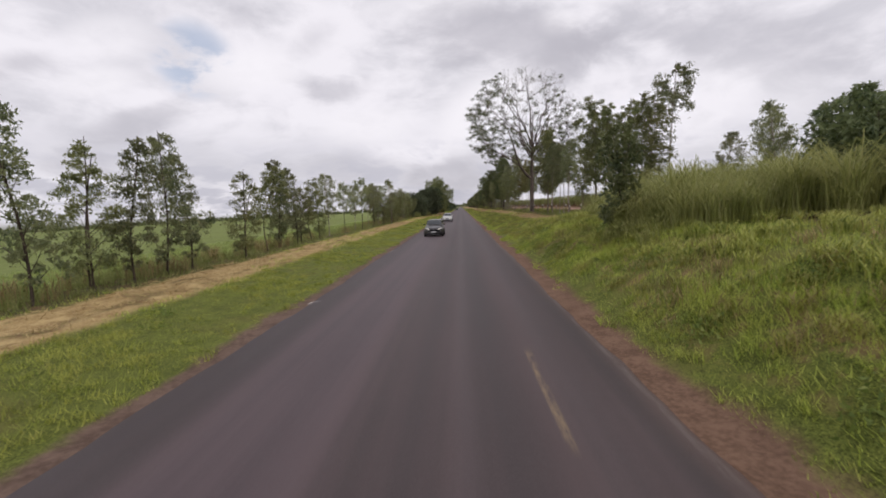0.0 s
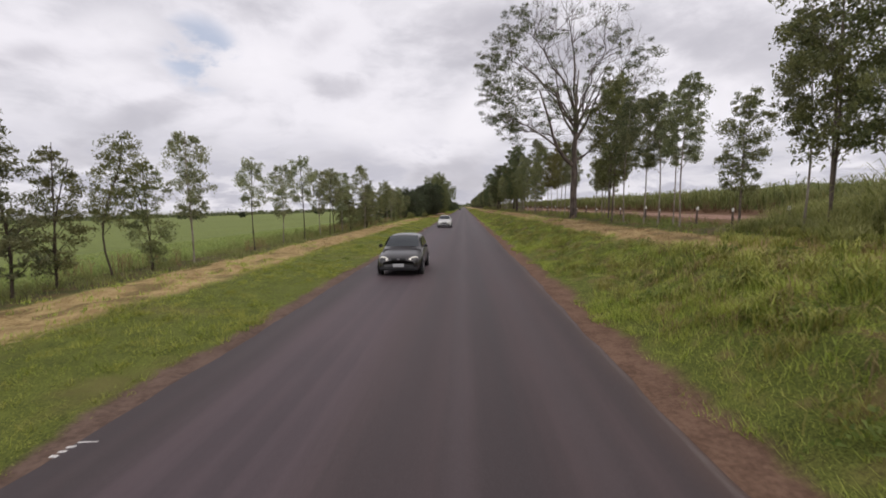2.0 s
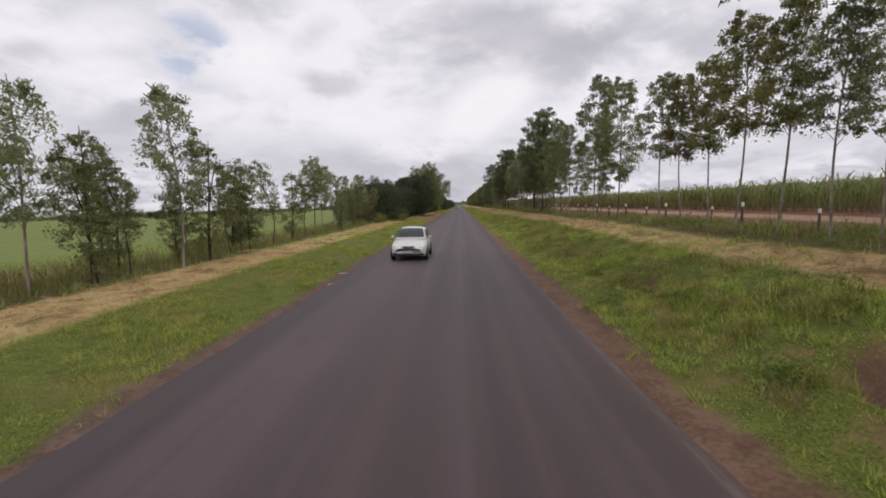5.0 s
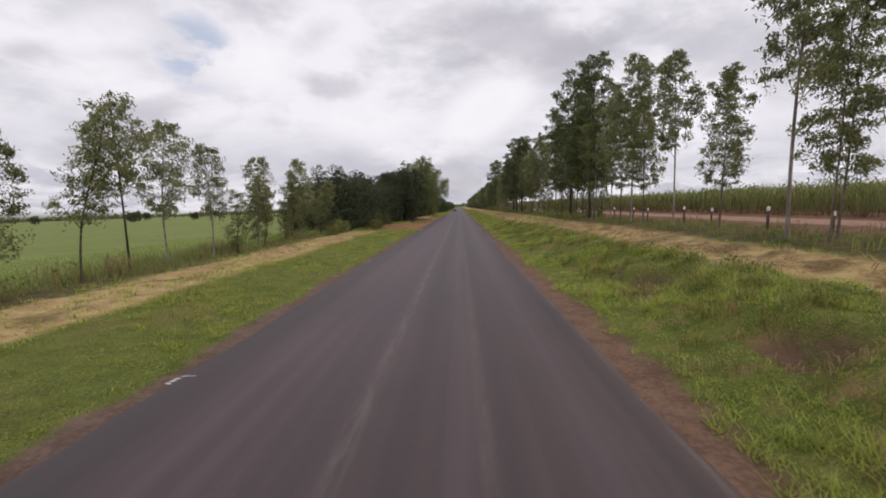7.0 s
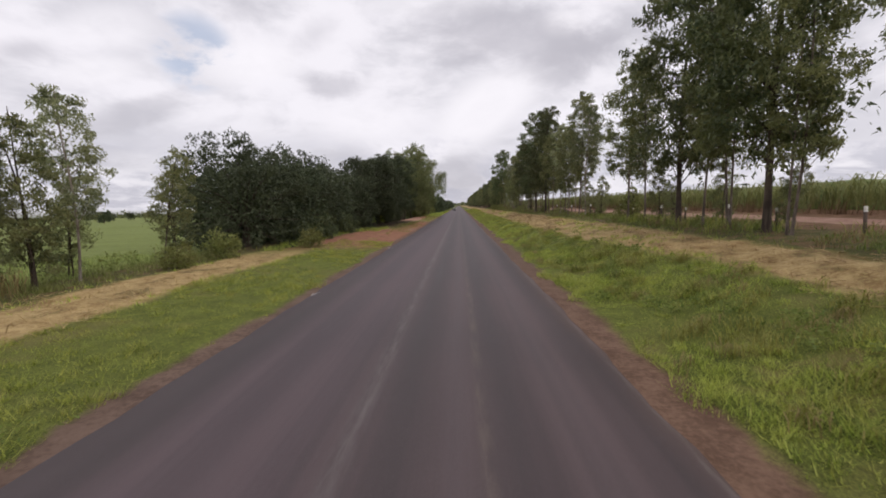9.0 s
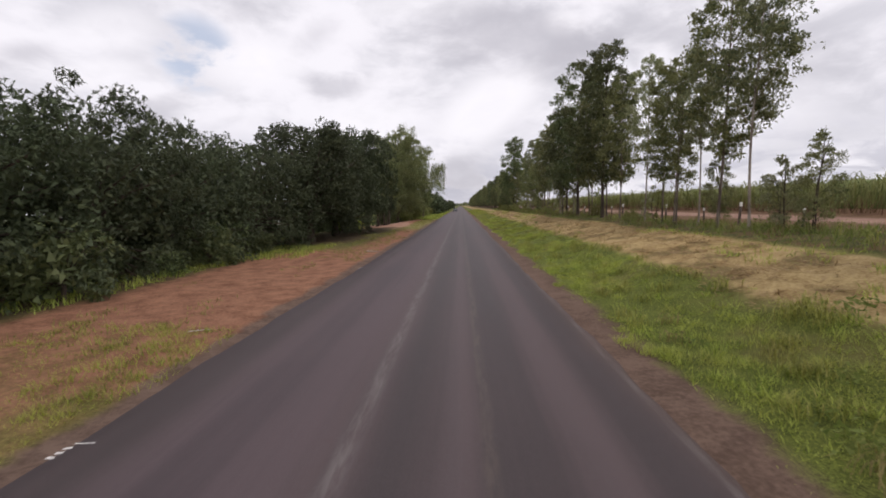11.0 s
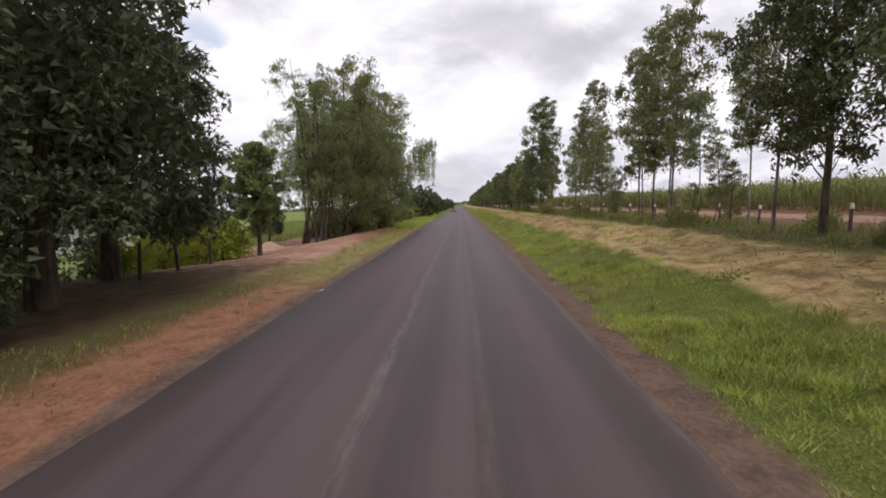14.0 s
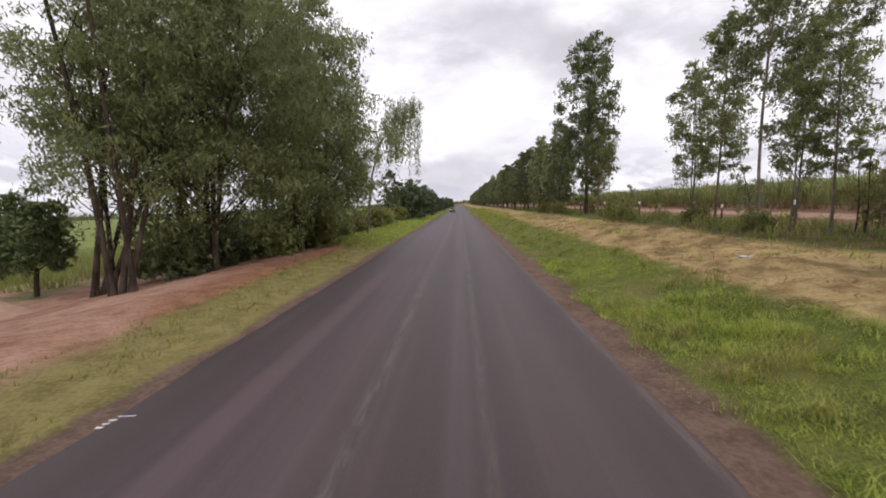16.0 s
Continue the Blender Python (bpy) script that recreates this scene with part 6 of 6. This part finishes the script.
hatchback("dark brown car paint", (0.026, 0.023, 0.023), "dark brown-grey hatchback in the oncoming lane", -2.35, 37.7)
hatchback("white car paint", (0.70, 0.70, 0.68), "white hatchback following in the oncoming lane", -2.3, 74.5)
hatchback("black car paint", (0.015, 0.015, 0.018), "black hatchback far down the oncoming lane", -2.3, 306.0)


# scraps along the roadside
def scrap(name, label, category, mat, x, y, length, width, turn, thick=0.03):
    bm = bmesh.new()
    rr = random.Random(int(x * 100 + y))
    n = 8
    rows = []
    for i in range(n + 1):
        s = i / n
        half = width / 2 * (0.35 + 0.65 * math.sin(math.pi * (0.12 + 0.76 * s))) * rr.uniform(0.6, 1.15)
        mid = rr.uniform(-0.18, 0.18) * width
        lift = rr.uniform(0.0, 0.10) * width
        rows.append([bm.verts.new(((s - 0.5) * length, mid + k * half, lift + z)) for k, z in ((-1, 0.0), (0, thick + rr.uniform(0, 0.12) * width), (1, 0.0), (0, -0.004))])
    for p, q in zip(rows, rows[1:]):
        for k in range(4):
            bm.faces.new((p[k], q[k], q[(k + 1) % 4], p[(k + 1) % 4]))
    bm.faces.new(rows[0])
    bm.faces.new(rows[-1][::-1])
    bmesh.ops.recalc_face_normals(bm, faces=bm.faces)
    ob = part(name, bm, mat)
    ob.matrix_basis = pose(x, y, max(float(ground_z(x, y)), -0.03 if x > 0 or x < -4.1 else 0.0) + 0.01, 0, 0, turn)
    return tagged(ob, label, category, "roadside litter")


for x, y, ln, w, a in [(-4.35, 71.2, 0.3, 0.12, 20), (-5.4, 129.7, 0.45, 0.04, 25), (7.7, 188.2, 0.5, 0.3, 15)]:
    scrap("paper_scrap" if w > 0.1 else "wood_lath", "bleached scrap lying at the road's edge" if w > 0.1 else "pale splintered lath at the road's edge", "litter", M_PAPER, x, y, ln, w * 0.8, a, 0.008)


def survey_mark(x, y, seed):
    """A short white line across the edge of the asphalt with three painted bars before it."""
    rr = random.Random(seed)
    ob = thing("survey_mark", "worn white painted survey mark on the asphalt edge", "road marking", "survey marks along the asphalt edge", (x, y, 0.0))
    for cx, cy, wide, deep, turn in ((0.08, 0.0, 0.22, 0.025, 4), (-0.02, -0.10, 0.09, 0.05, 18), (-0.03, -0.19, 0.08, 0.05, 10), (-0.04, -0.28, 0.09, 0.05, -6)):
        verts, k = [], 7
        for i in range(k):
            t = (i / (k - 1) - 0.5) * wide
            verts += [(t, -deep / 2 * rr.uniform(0.7, 1.1), 0.0), (t, deep / 2 * rr.uniform(0.7, 1.1), 0.0)]
        turned = Matrix.Rotation(radians(turn), 3, "Z")
        verts = [turned @ Vector(v) + Vector((cx, cy, 0.0)) for v in verts]
        verts = [(v.x, v.y, 0.02 - 0.03 * ((x + v.x + 0.75) / 3.37) ** 2 + 0.004) for v in verts]
        shape("painted_bar", verts, [(2 * i, 2 * i + 2, 2 * i + 3, 2 * i + 1) for i in range(k - 1)], M_ROADPAINT, ob, smooth=False)


M_ROADPAINT = plain("worn white road paint", (0.62, 0.60, 0.58), 0.8, 0.25, 14.0)
for j, y in enumerate((12.2, 26.6, 41.0, 55.1, 69.3, 83.5, 97.6, 111.8, 125.6, 139.4, 153.3, 167.4, 181.2)):
    survey_mark(-4.16, y - 0.2, j)
for x, y, ln, w, a in [(-4.9, 145.4, 0.6, 0.09, 20), (-5.2, 145.9, 0.5, 0.1, 55)]:
    scrap("broken_plank", "weathered broken plank on the bare earth", "plank", M_LOG, x, y, ln, w, a, 0.04)


# bench, kerb and whitewashed tree at the back of the yard
def slat_bench(x, y, turn):
    """Low bench of three white boards on stubby legs."""
    z = float(ground_z(x, y))
    ob = thing("slatted_bench", "low bench of white-painted boards beside the yard", "bench", at=(x, y, z))
    ob.rotation_euler[2] = math.radians(turn)
    for k in range(3):
        bm = bmesh.new()
        box(bm, (-0.66, -0.03 + 0.03 * k, 0.10 + 0.14 * k), (0.66, 0.01 + 0.03 * k, 0.20 + 0.14 * k), 0.008)
        part("slat", bm, M_WHITEWASH, ob)
    for s in (-0.56, 0.56):
        bm = bmesh.new()
        box(bm, (s - 0.04, 0.08, -0.15), (s + 0.04, 0.16, 0.47), 0.008)
        part("leg", bm, M_POST, ob)
    bm = bmesh.new()
    box(bm, (-0.66, 0.07, 0.471), (0.66, 0.38, 0.51), 0.008)
    part("seat", bm, M_WHITEWASH, ob)
    return ob


slat_bench(-20.6, 191.0, 8)
z = float(ground_z(-21.0, 189.7))
bm = bmesh.new()
for j in range(5):
    box(bm, (-1.3 + 0.52 * j, -0.09 + 0.01 * (j % 2), -0.1), (-0.80 + 0.52 * j, 0.10, 0.14 + 0.015 * (j % 3)), 0.02)
kerb = part("stone_kerb", bm, M_WALL)
kerb.matrix_basis = pose(-21.0, 189.7, z, 0, 0, 12)
tagged(kerb, "low pale stone kerb round the tree bed", "kerb")
small = gum_tree("broadleaf_tree", 84, 3.3, 0.46, 2.4, 14, 34, (0.15, 0.05), 0.055, M_BARK_DARK, M_WEED, "small feathery tree with a whitewashed foot", droop=0.5, crown="round")
settle(small, -21.1, 190.4)
t = Tubes()
t.limb([(0, 0, -0.02), (0.0, 0, 0.25), (0.0, 0, 0.5)], [0.11, 0.085, 0.075], 9)
shape("whitewashed_foot", t.verts, t.faces, M_WHITEWASH, small, "flaking whitewash")
